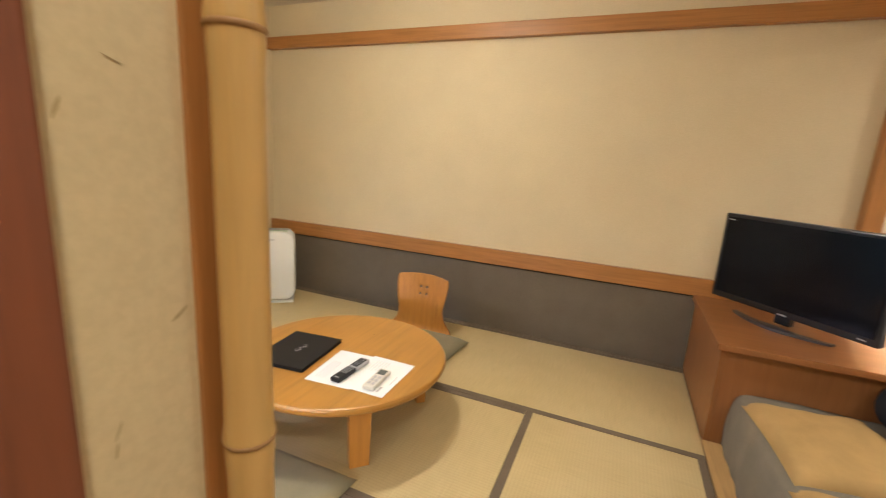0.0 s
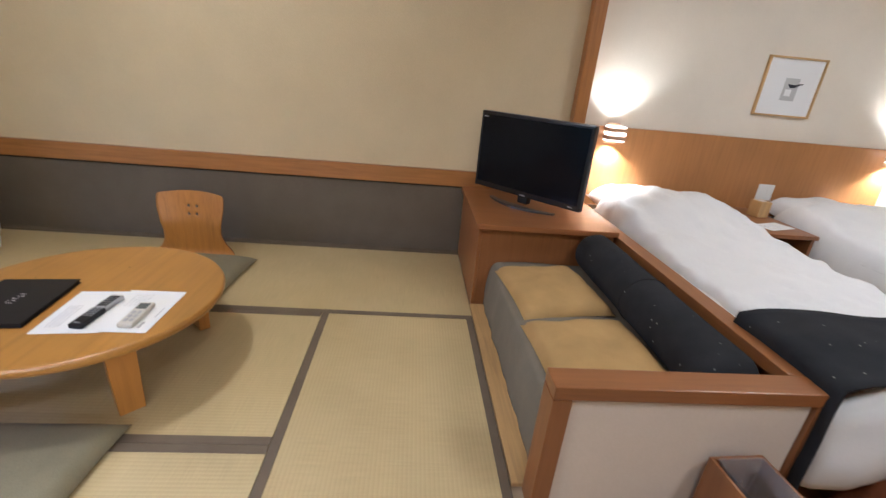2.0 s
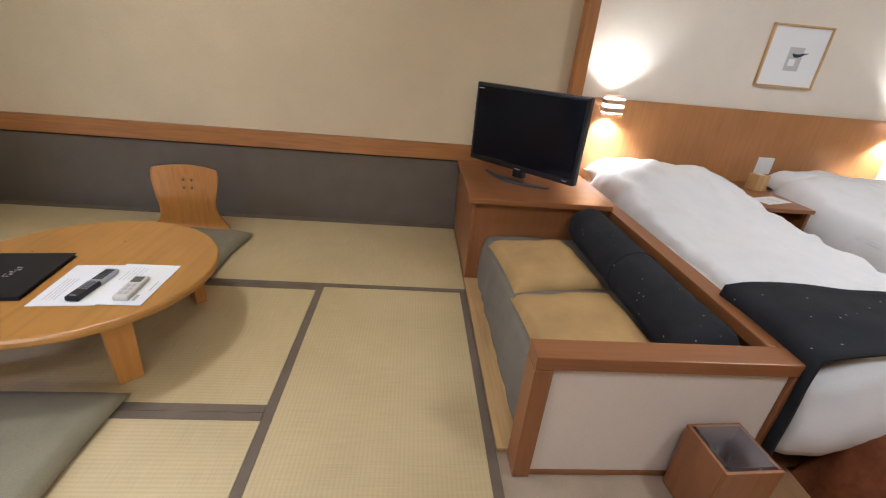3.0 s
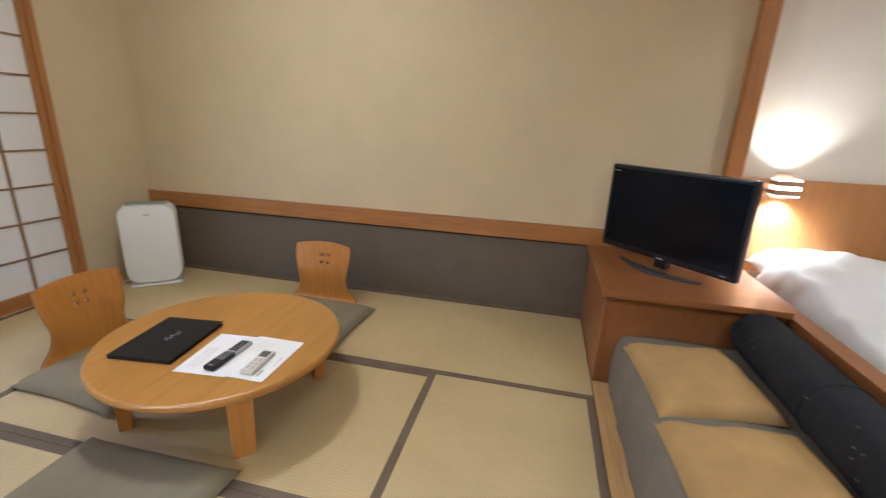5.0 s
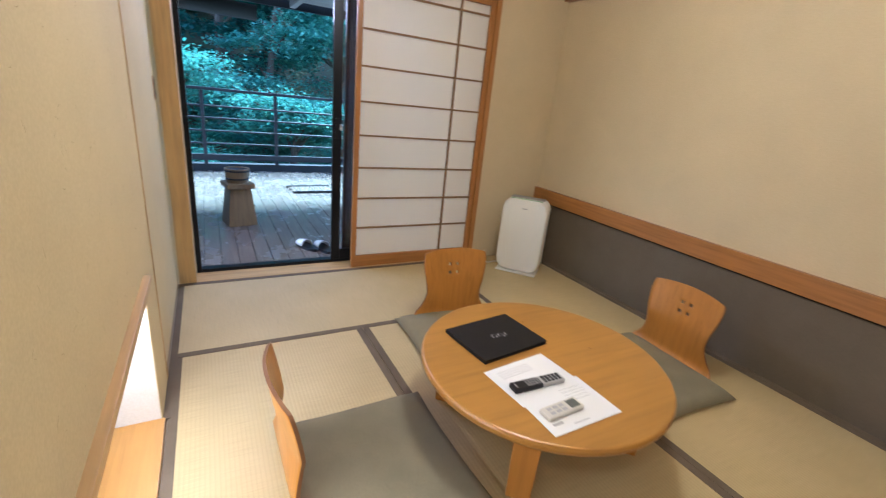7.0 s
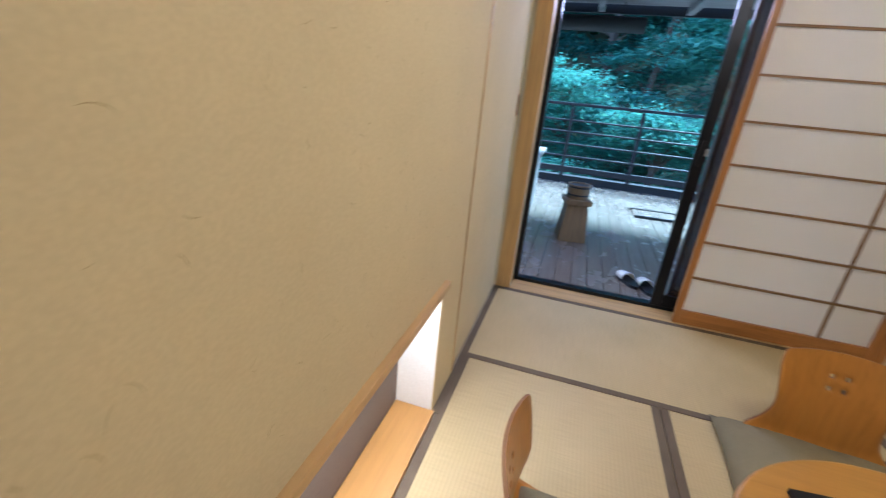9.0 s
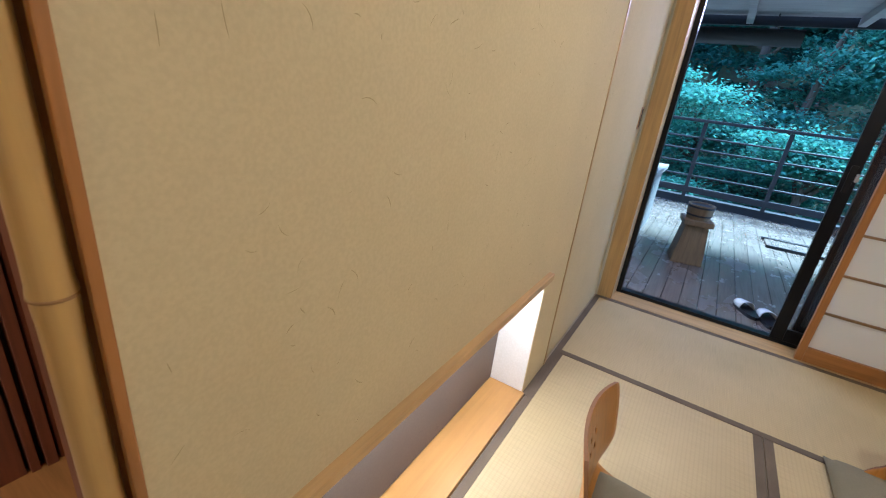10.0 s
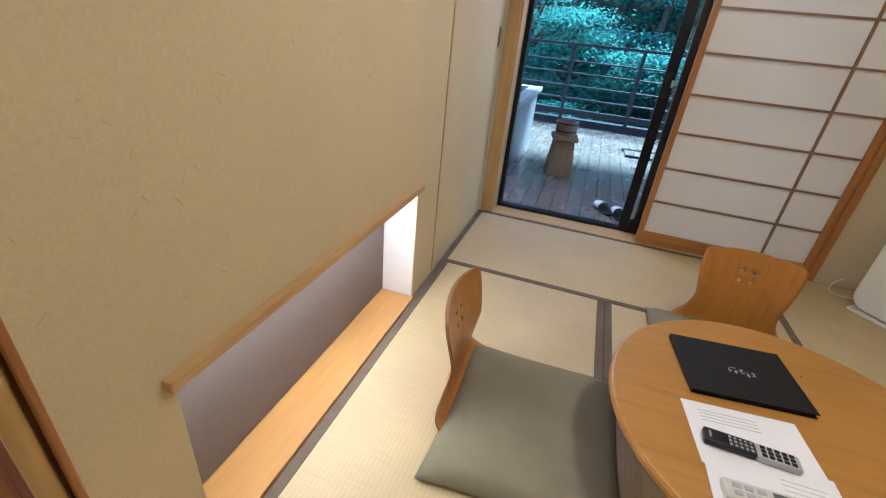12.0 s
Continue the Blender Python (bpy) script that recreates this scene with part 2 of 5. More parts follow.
def slab(bm, nx, ny, top, bottom):
    """A closed cushion-like body from two height functions of u, v in 0..1 that return points."""
    def grid(f):
        return [[bm.verts.new(f(i / nx, j / ny)) for j in range(ny + 1)] for i in range(nx + 1)]
    a, b = grid(top), grid(bottom)
    for i in range(nx):
        for j in range(ny):
            bm.faces.new((a[i][j], a[i + 1][j], a[i + 1][j + 1], a[i][j + 1]))
            bm.faces.new((b[i][j], b[i][j + 1], b[i + 1][j + 1], b[i + 1][j]))
    for i in range(nx):
        bm.faces.new((a[i][0], b[i][0], b[i + 1][0], a[i + 1][0]))
        bm.faces.new((a[i][ny], a[i + 1][ny], b[i + 1][ny], b[i][ny]))
    for j in range(ny):
        bm.faces.new((a[0][j], a[0][j + 1], b[0][j + 1], b[0][j]))
        bm.faces.new((a[nx][j], b[nx][j], b[nx][j + 1], a[nx][j + 1]))
    return bm


def cushion_body(w, d, h, sag=0.0, rough=0.004, seed=0, nx=22, ny=22, pinch=0.55):
    """A stuffed square cushion, thin at its seam, with soft creases."""
    bm = bmesh.new()

    def at(u, v, sign):
        x, y = (u - 0.5) * w, (v - 0.5) * d
        ex, ey = abs(2 * u - 1), abs(2 * v - 1)
        full = max(0.0, (1 - ex ** 4)) ** pinch * max(0.0, (1 - ey ** 4)) ** pinch
        pull = 1 - 0.05 * (1 - ex ** 2) * ey ** 6, 1 - 0.05 * (1 - ey ** 2) * ex ** 6
        n = noise.noise(Vector((x * 9 + seed, y * 9, seed * 3.1 + sign))) * rough
        z = h * 0.10 + h * 0.90 * full + n * full * 1.5 if sign > 0 else h * 0.06 * (1 - full)
        return (x * pull[1], y * pull[0], max(0.001, z))
    return slab(bm, nx, ny, lambda u, v: at(u, v, 1), lambda u, v: at(u, v, -1))


# ---- setting: floors, walls, ceiling ----
BACK = 2.757          # the long wall behind the table
SOUTH = -0.033        # the wall with the low niche
CEIL = 2.42
FLOOR = boxes((-0.22, 2.66, -0.21, 2.95, -0.20, -0.004), (2.66, 7.9, -1.9, 2.95, -0.20, -0.004), (2.35, 2.66, -1.9, -0.21, -0.20, -0.004))
structure("floor", FLOOR, M_CARPET, "beige carpeted floor under the mats and beds", "floor")
structure("ceiling", boxes((-0.3, 7.9, -1.9, 2.95, CEIL, CEIL + 0.1)), M_CEIL, "cream papered ceiling", "ceiling")
structure("wall_north", boxes((-0.3, 4.20, BACK, 2.95, -0.2, CEIL)), M_WALL, "cream woven wallpaper wall behind the low table", "wall")
structure("wall_bed", boxes((4.20, 7.9, BACK + 0.02, 2.95, -0.2, CEIL)), M_WHITE_WALL, "off-white papered wall above the headboard", "wall")
structure("wall_east", boxes((7.7, 7.9, -1.9, BACK + 0.02, -0.2, CEIL)), M_WHITE_WALL, "off-white papered end wall beside the beds", "wall")
structure("wall_entrance", boxes((2.35, 7.7, -1.9, -1.7, -0.2, CEIL)), M_WALL, "cream papered wall of the entrance", "wall")
# south wall with the low niche cut into it
NX0, NX1, NZ1 = 1.305, 2.520, 0.567
structure("wall_south", boxes((1.040, NX0, -0.21, SOUTH, -0.2, CEIL), (NX1, 2.700, -0.21, SOUTH, -0.2, CEIL),
                              (NX0, NX1, -0.21, SOUTH, NZ1, CEIL), (NX0, NX1, -0.21, -0.194, -0.2, NZ1)),
          M_FUSUMA, "cream fibre-paper wall with a low lit niche", "wall")
structure("niche_back", boxes((NX0, NX1, -0.194, -0.189, 0.02, NZ1)), M_NICHE, "grey papered back of the low niche", "niche")
structure("niche_side", boxes((NX0, NX0 + 0.004, -0.189, SOUTH - 0.003, 0.02, NZ1)), M_NICHE_WHITE, "white painted side of the niche", "niche")
structure("niche_floor", boxes((NX0, NX1, -0.189, SOUTH + 0.010, -0.004, 0.018), bevel=0.002), M_LEDGE, "orange wooden floor board of the niche", "niche")
structure("niche_top_rail", boxes((NX0 - 0.018, NX1 + 0.022, SOUTH - 0.02, SOUTH + 0.022, NZ1 - 0.001, NZ1 + 0.027), bevel=0.003), M_PINE, "pale wooden rail over the niche", "trim")
structure("trim_wall_end", boxes((2.7005, 2.7115, -0.042, SOUTH + 0.003, 0.0, CEIL), bevel=0.002), M_TRIM_Z, "orange wooden edge board at the wall end", "trim")
# shallow strip; the recess's darkness is in its near-black colour
structure("wall_end_recess_shade", boxes((2.7005, 2.7035, -0.058, -0.042, 0.0, CEIL)), M_GAP_SHADE, "near-black strip for the shade in the recess behind the bamboo post", "wall")
structure("trim_wall_end_south", boxes((2.7005, 2.7125, -0.078, -0.058, 0.0, CEIL), bevel=0.002), M_TRIM_Z, "orange wooden edge board behind the bamboo", "trim")
structure("wall_end", boxes((2.7005, 2.709, -0.150, -0.078, -0.2, CEIL)), M_FUSUMA, "cream fibre-paper face of the wall end", "wall")


def strands(name, n, seed, span_u, span_v, place, curl=0.6, longest=0.034, width=0.0008):
    """Short curved straw fibres pressed into the wall paper."""
    rnd = random.Random(seed)
    bm = bmesh.new()
    for k in range(n):
        u, v, a = rnd.uniform(*span_u), rnd.uniform(*span_v), rnd.uniform(0, math.pi)
        length, bend, w = rnd.uniform(0.008, longest), rnd.uniform(-curl, curl), rnd.uniform(0.00035, width)
        left, right = [], []
        for j in range(5):
            q = j / 4 - 0.5
            d = a + bend * q
            cu, cv = u + length * q * math.cos(d), v + length * q * math.sin(d)
            t = w * (1 - abs(2 * q) ** 3 * 0.8)
            left.append(bm.verts.new(place(cu - t * math.sin(d), cv + t * math.cos(d))))
            right.append(bm.verts.new(place(cu + t * math.sin(d), cv - t * math.cos(d))))
        for j in range(4):
            bm.faces.new((left[j], left[j + 1], right[j + 1], right[j]))
    return tagged(part(name, bm, M_FIBRE), "straw fibres pressed into the cream paper wall", "wall fibres", "", "stuff")


strands("wall_fibres", 260, 5, (1.06, 2.67), (0.64, 2.0), lambda u, v: (u, SOUTH + 0.0004, v))
strands("wall_end_fibres", 16, 8, (-0.145, -0.085), (0.7, 1.6), lambda u, v: (2.7094, u, v), 0.15, 0.014, 0.0012)
strands("door_fibres", 60, 11, (0.15, 1.0), (0.05, 1.9), lambda u, v: (u, SOUTH - 0.0076, v))
# sliding panel west of the niche
structure("door_1", boxes((0.02, 1.022, -0.11, SOUTH - 0.008, 0.012, CEIL)), M_FUSUMA, "closed cream paper sliding door", "sliding door")
structure("door_1_edge", boxes((1.023, 1.039, -0.12, SOUTH + 0.003, 0.0, CEIL)), M_PINE_Z, "pale wooden edge strip of the sliding door", "trim")
structure("baseboard", boxes((0.02, NX0, SOUTH, SOUTH + 0.03, -0.004, 0.010), (NX1, 2.71, SOUTH + 0.005, SOUTH + 0.03, -0.004, 0.010)), M_HERI, "dark grey strip at the foot of the wall", "baseboard")
# west wall with the garden door and the paper screen
structure("wall_west", boxes((-0.24, -0.02, 2.120, BACK, -0.2, CEIL), (-0.24, -0.02, -0.30, 2.120, 2.02, CEIL), (-0.24, -0.02, -0.30, -0.02, -0.2, 2.02)), M_WALL, "cream woven wallpaper wall beside the window", "wall")
structure("window_post_1", boxes((-0.235, 0.012, -0.028, 0.064, -0.01, 2.02), bevel=0.002), M_PINE_Z, "pale wooden door post", "trim")
structure("window_post_2", boxes((-0.05, 0.012, 2.078, 2.120, -0.01, 2.02), bevel=0.002), M_TRIM_Z, "orange wooden window post", "trim")
structure("window_sill", boxes((-0.235, 0.008, 0.064, 2.078, -0.03, 0.010)), M_PINE_Y, "pale wooden sill of the garden door", "sill")
structure("window_head", boxes((-0.235, 0.008, 0.064, 2.078, 1.97, 2.02)), M_TRIM_Y, "wooden head rail over the garden door", "trim")
# dado and trim of the long wall
structure("dado_panel", boxes((0.0, 3.455, BACK - 0.014, BACK, 0.0, 0.498)), M_DADO, "grey-brown cloth dado panel", "dado")
structure("trim_dado", boxes((-0.02, 4.135, BACK - 0.032, BACK, 0.510, 0.622), bevel=0.004), M_TRIM, "orange wooden rail above the dado", "trim")
# rail's underside shadow, drawn as a thin near-black strip
structure("dado_shadow_strip", boxes((0.0, 3.455, BACK - 0.012, BACK, 0.4985, 0.5095)), M_GAP_SHADE, "near-black strip standing for the shadow under the dado rail", "trim")
structure("trim_floor_north", boxes((0.0, 3.455, BACK - 0.045, BACK - 0.014, -0.004, 0.012), bevel=0.002), M_HERI, "grey-brown strip at the foot of the dado", "trim")
structure("beam_north", boxes((-0.02, 4.125, BACK - 0.05, BACK, 2.075, 2.168), bevel=0.004), M_TRIM, "orange wooden beam under the ceiling", "beam")
structure("beam_bed", boxes((4.22, 7.7, BACK - 0.03, BACK + 0.02, 2.03, 2.13), bevel=0.004), M_TRIM, "orange wooden rail above the bed wall", "beam")
structure("beam_cross", boxes((4.128, 4.220, -1.7, BACK, 2.035, 2.145), bevel=0.004), M_TRIM_Y, "orange wooden beam between room and beds", "beam")
# presumed strip, added to keep the bed side's light off the north wall
structure("wall_over_beam", boxes((4.140, 4.210, -1.7, BACK, 2.1455, CEIL)), M_WALL, "cream papered strip of wall presumed above the cross beam, blocking light", "wall")
structure("post_north", boxes((4.135, 4.218, BACK - 0.07, BACK + 0.02, 0.0, 2.035), bevel=0.003), M_TRIM_Z, "orange wooden post at the end of the wall", "post")
# entrance side: red-brown doors behind the bamboo post
structure("door_2", boxes((2.40, 2.44, -1.08, -0.247, 0.0, 2.05)), M_RED, "red-brown wooden closet door", "door")
# back wall coloured near-black, giving the shaded lines between the panels
closet = structure("wall_closet", boxes((2.40, 3.30, -1.16, -1.115, 0.0, 2.05)), M_GAP_SHADE, "closet back wall, near-black for the shade between the red-brown panels", "closet wall")
for xa, xb, proud in ((2.445, 2.572, 0.016), (2.580, 2.607, 0.026), (2.621, 2.643, 0.020), (2.652, 2.97, 0.012), (2.976, 3.30, 0.018)):
    part("closet_panel", boxes((xa, xb, -1.1145, -1.090 + proud, 0.004, 2.05), bevel=0.002), M_RED, closet)
structure("door_2_frame", boxes((2.60, 2.716, -0.245, -0.2115, 0.0, 2.1), (2.7005, 2.716, -0.2110, -0.1505, 0.0, 2.1), (2.40, 2.675, -1.14, -0.246, 2.052, CEIL), (2.40, 2.598, -0.246, -0.212, 0.0, 2.05), bevel=0.003), M_RED, "red-brown wooden door frame", "door frame")
structure("threshold", boxes((2.442, 2.735, -1.089, -0.247, -0.004, 0.008)), M_TRIM_Y, "brown wooden threshold board", "threshold")
structure("bed_side_floor", boxes((4.315, 7.68, -1.68, BACK - 0.03, -0.004, 0.004)), wood("bed_side_floor_wood", (0.42, 0.235, 0.11), 0.35, 'Y', world_space=True), "light brown wooden floor along the beds", "floor")
structure("sofa_edge_board", boxes((3.452, 3.56, 0.74, 1.925, -0.004, 0.014), bevel=0.002), M_PINE_Y, "pale wooden edging board beside the mats", "trim")

# ---- tatami mats ----
MAT = 0.88


def tatami(x0, x1, y0, y1, along):
    t = thing("tatami_mat", "straw-coloured woven tatami mat with grey-brown cloth borders", "tatami mat", group="tatami mats")
    g, w, h = 0.0015, 0.036, 0.006
    part("mat_surface", boxes((x0 + g, x1 - g, y0 + g, y1 - g, -0.004, h), bevel=0.0015), M_TAT_X if along == 'X' else M_TAT_Y, t)
    if along == 'X':
        rows = [(x0 + g, x1 - g, y0 + g, y0 + w), (x0 + g, x1 - g, y1 - w, y1 - g)]
    else:
        rows = [(x0 + g, x0 + w, y0 + g, y1 - g), (x1 - w, x1 - g, y0 + g, y1 - g)]
    for r in rows:
        part("border", boxes((*r, h - 0.001, h + 0.0022)), M_HERI, t, "grey-brown cloth border")
    return t


tatami(0.01, MAT, -0.02, 2 * MAT, 'Y')
tatami(MAT, 3 * MAT, -0.02, MAT, 'X')
tatami(MAT, 3 * MAT, MAT, 2 * MAT, 'X')
tatami(3 * MAT, 3.450, -0.02, 2 * MAT, 'Y')
tatami(0.01, 2 * MAT, 2 * MAT, 2.712, 'X')
tatami(2 * MAT, 3.450, 2 * MAT, 2.712, 'X')

# ---- bamboo post ----
def bamboo_post(x, y):
    bm = bmesh.new()
    prof, nodes_z = [], [0.215 + 0.275 * k for k in range(0, 8)]
    zs = sorted(set([0.0, CEIL] + [round(n + d, 4) for n in nodes_z for d in (-0.03, -0.008, -0.003, 0.0, 0.004, 0.012, 0.04)]))
    for z in zs:
        if 0 <= z <= CEIL:
            d = min((z - n for n in nodes_z), key=abs)
            r = 0.0163 + 0.0019 * math.exp(-(d / 0.011) ** 2) - 0.0012 * math.exp(-((d + 0.004) / 0.003) ** 2)
            prof.append((r, z))
    lathe(bm, prof, 32)
    m = wood("bamboo_skin", (0.62, 0.39, 0.13), 0.34, 'Z', contrast=0.14)
    t = thing("bamboo_post", "polished yellow bamboo post at the wall end", "post", pose(x, y, 0))
    part("culm", bm, m, t, smooth=True)
    for n in nodes_z:
        if n < CEIL:
            b = bmesh.new()
            lathe(b, [(0.0166, n - 0.0030), (0.0180, n - 0.0022), (0.0186, n), (0.0180, n + 0.0012), (0.0166, n + 0.0020)], 32)
            part("node_ring", b, material("bamboo_node", (0.36, 0.20, 0.075), 0.6) if n == nodes_z[0] else bpy.data.materials["bamboo_node"], t, smooth=True)


bamboo_post(2.7295, -0.0560)


# ---- low round table ----
def round_table(cx, cy, r, h):
    t = thing("low_round_table", "honey-coloured round low wooden table on square legs", "table", pose(cx, cy, 0.008))
    bm = bmesh.new()
    z = h - 0.008
    lathe(bm, [(r - 0.03, z - 0.040), (r - 0.008, z - 0.034), (r - 0.001, z - 0.022), (r, z - 0.010), (r - 0.004, z - 0.002), (r - 0.010, z)], 96)
    part("tabletop", bm, M_TABLE, t)
    dark = material("table_knot", (0.06, 0.028, 0.012), 0.5)
    for kx, ky in ((0.02, 0.24), (0.24, -0.20), (-0.26, 0.10)):
        b = bmesh.new()
        lathe(b, [(0.0035, z - 0.0005), (0.003, z + 0.0004)], 10)
        bmesh.ops.translate(b, verts=b.verts, vec=(kx, ky, 0))
        part("knot", b, dark, t, "small dark knot")
    bm = bmesh.new()
    box(bm, -0.28, 0.28, -0.012, 0.012, z - 0.085, z - 0.040)
    box(bm, -0.012, 0.012, -0.28, -0.0125, z - 0.085, z - 0.040)
    box(bm, -0.012, 0.012, 0.0125, 0.28, z - 0.085, z - 0.040)
    part("brace", bm, M_TABLE_LEG, t)
    for a in (45, 135, 225, 315):
        bm = boxes((-0.046, 0.046, -0.028, 0.028, 0.0, z - 0.040), bevel=0.005)
        for v in bm.verts:
            if v.co.z < 0.05:
                v.co.y *= 0.85
                v.co.x *= 0.88
        ob = part("leg", bm, M_TABLE_LEG, t)
        rad = r * 0.80
        ob.matrix_basis = pose(rad * math.cos(radians(a)), rad * math.sin(radians(a)), 0, 0, 0, a + 90)
    return t


TABLE_H = 0.322
round_table(1.828, 1.312, 0.487, TABLE_H)


# ---- legless chairs and floor cushions ----
def smooth_line(pts, n):
    """Catmull-Rom through the points, n steps a piece."""
    out = []
    P = [Vector(p) for p in pts]
    P = [2 * P[0] - P[1]] + P + [2 * P[-1] - P[-2]]
    for i in range(1, len(P) - 2):
        for k in range(n):
            s = k / n
            a, b, c, d = P[i - 1], P[i], P[i + 1], P[i + 2]
            out.append(0.5 * ((2 * b) + (c - a) * s + (2 * a - 5 * b + 4 * c - d) * s * s + (3 * b - a - 3 * c + d) * s ** 3))
    out.append(P[-2])
    return out


def plywood_shell():
    """Bent plywood seat and back: rows of (depth, height, half width)."""
    rows = smooth_line([(0.30, 0.006, 0.20), (0.10, 0.006, 0.205), (-0.10, 0.007, 0.225), (-0.185, 0.012, 0.242), (-0.225, 0.045, 0.232),
                        (-0.232, 0.105, 0.190), (-0.235, 0.18, 0.172), (-0.244, 0.265, 0.184), (-0.258, 0.345, 0.197), (-0.270, 0.397, 0.196), (-0.275, 0.415, 0.188)], 5)
    nu, th = 24, 0.011
    front, back = [], []
    for i, p in enumerate(rows):
        d = rows[min(i + 1, len(rows) - 1)] - rows[max(i - 1, 0)]
        n = Vector((d.y, -d.x)).normalized()
        f, b = [], []
        for k in range(nu + 1):
            u = 2 * k / nu - 1
            bow = 0.035 * u * u * min(1, max(0, (p.y - 0.08) / 0.15))
            crown = 0.016 * (1 - u * u) * max(0, (p.y - 0.33) / 0.085)
            f.append(Vector((u * p.z, p.x + bow, p.y + crown)))
            b.append(Vector((u * p.z, p.x + bow + n.x * th, p.y + crown + n.y * th)))
        front.append(f)
        back.append(b)
    holes = set()
    zs = [p.y for p in rows]
    mid = min(range(len(zs)), key=lambda i: abs(zs[i] - 0.320) + (0 if i > 20 else 9))
    for i in (mid - 2, mid + 1):
        for k in (nu // 2 - 2, nu // 2 + 1):
            holes.add((i, k))
    return front, back, holes, nu


def zaisu(m):
    t = thing("legless_chair", "legless floor chair of bent orange plywood with a pierced back", "floor chair", m, "floor chairs round the table")
    front, back, holes, nu = plywood_shell()
    split = 15
    for name, lo, hi in (("seat_board", 0, split), ("backrest", split, len(front) - 1)):
        bm = bmesh.new()
        F = [[bm.verts.new(v) for v in r] for r in front[lo:hi + 1]]
        B = [[bm.verts.new(v) for v in r] for r in back[lo:hi + 1]]
        n = hi - lo

        def face(vs, edge=False):
            f = bm.faces.new(vs)
            f.material_index = 1 if edge else 0
            f.smooth = not edge
        for i in range(n):
            for k in range(nu):
                if (i + lo, k) in holes:
                    a, b = (F[i][k], F[i][k + 1], F[i + 1][k + 1], F[i + 1][k]), (B[i][k], B[i][k + 1], B[i + 1][k + 1], B[i + 1][k])
                    for j in range(4):
                        face((a[j], a[(j + 1) % 4], b[(j + 1) % 4], b[j]), True)
                    continue
                face((F[i][k], F[i][k + 1], F[i + 1][k + 1], F[i + 1][k]))
                face((B[i][k], B[i + 1][k], B[i + 1][k + 1], B[i][k + 1]))
            face((F[i][0], F[i + 1][0], B[i + 1][0], B[i][0]), True)
            face((F[i][nu], B[i][nu], B[i + 1][nu], F[i + 1][nu]), True)
        for k in range(nu):
            if lo == 0:
                face((F[0][k], B[0][k], B[0][k + 1], F[0][k + 1]), True)
            else:
                face((F[n][k], F[n][k + 1], B[n][k + 1], B[n][k]), True)
        part(name, bm, [M_PLY, M_PLY_EDGE], t)
    return t


M_ZABUTON = cloth("grey_cushion_cloth", (0.262, 0.230, 0.148), 420, soft=0.10)


def floor_cushion(m, seed):
    t = part("floor_cushion", cushion_body(0.655, 0.60, 0.052, seed=seed, pinch=0.28), M_ZABUTON, smooth=True)
    t.matrix_world = m
    return tagged(t, "thin square grey cloth floor cushion lying on a legless chair", "cushion", "floor cushions round the table")


CH = zaisu(pose(1.752, 0.562, 0.010, 0, 0, 1))
floor_cushion(pose(1.838, 0.640, 0.017, 0, 0, 1), 1)
copy_thing(CH, pose(1.727, 2.148, 0.010, 0, 0, 180))
floor_cushion(pose(1.765, 2.075, 0.017, 0, 0, 178), 2)
copy_thing(CH, pose(1.137, 1.398, 0.010, 0, 0, -95))
floor_cushion(pose(1.175, 1.385, 0.017, 0, 0, -94), 3)


# ---- on the table ----
M_FOLDER = material("black_leatherette", (0.012, 0.012, 0.013), 0.45)
v_ = coords(M_FOLDER)
n_ = node(M_FOLDER, "ShaderNodeTexNoise", Scale=500, Detail=2)
link(M_FOLDER, v_, n_.inputs["Vector"])
bump(M_FOLDER, n_.outputs["Fac"], 0.3, 0.0006)
M_FOLDER.node_tree.nodes["Principled BSDF"].inputs["Specular IOR Level"].default_value = 0.22
M_PAPER = material("white_paper", (0.80, 0.80, 0.79), 0.7)
M_INK = material("grey_print", (0.42, 0.42, 0.43), 0.8)
M_SILVER = material("silver_print", (0.55, 0.55, 0.56), 0.4)
M_BLACK = material("black_plastic", (0.012, 0.012, 0.014), 0.32)
M_BLACK.node_tree.nodes["Principled BSDF"].inputs["Specular IOR Level"].default_value = 0.3
M_GREY_PL = material("silver_plastic", (0.42, 0.42, 0.42), 0.35)
M_BEIGE_PL = material("beige_plastic", (0.60, 0.57, 0.50), 0.45)
M_BUTTON = material("button_grey", (0.30, 0.30, 0.30), 0.5)
M_WHITE_PL = material("white_plastic", (0.78, 0.78, 0.75), 0.35)


def folder(m):
    t = thing("menu_folder", "closed black leatherette information folder with silver writing", "folder", m)
    w, d = 0.335, 0.262
    part("back_cover", boxes((-w / 2, w / 2, -d / 2, d / 2, 0, 0.003), bevel=0.001), M_FOLDER, t)
    part("pages", boxes((-w / 2 + 0.012, w / 2 - 0.006, -d / 2 + 0.006, d / 2 - 0.006, 0.003, 0.013)), M_BLACK, t)
    cover = part("front_cover", boxes((-w / 2, w / 2, -d / 2, d / 2, 0.013, 0.016), bevel=0.001), M_FOLDER, t)
    part("spine", boxes((-w / 2 - 0.004, -w / 2, -d / 2, d / 2, 0, 0.016), bevel=0.001), M_FOLDER, t)
    rnd = random.Random(4)
    for k in range(5):
        bm = bmesh.new()
        for j in range(4):
            x = -0.030 + k * 0.016 + rnd.uniform(-0.004, 0.004)
            y = rnd.uniform(-0.012, 0.010) - k * 0.003
            if j % 2:
                box(bm, x, x + 0.010, y, y + 0.0022, 0.0160, 0.0164)
            else:
                box(bm, x + 0.003, x + 0.0052, y - 0.006, y + 0.006, 0.0160, 0.0164)
        part("silver_letter", bm, M_SILVER, cover)
    return t


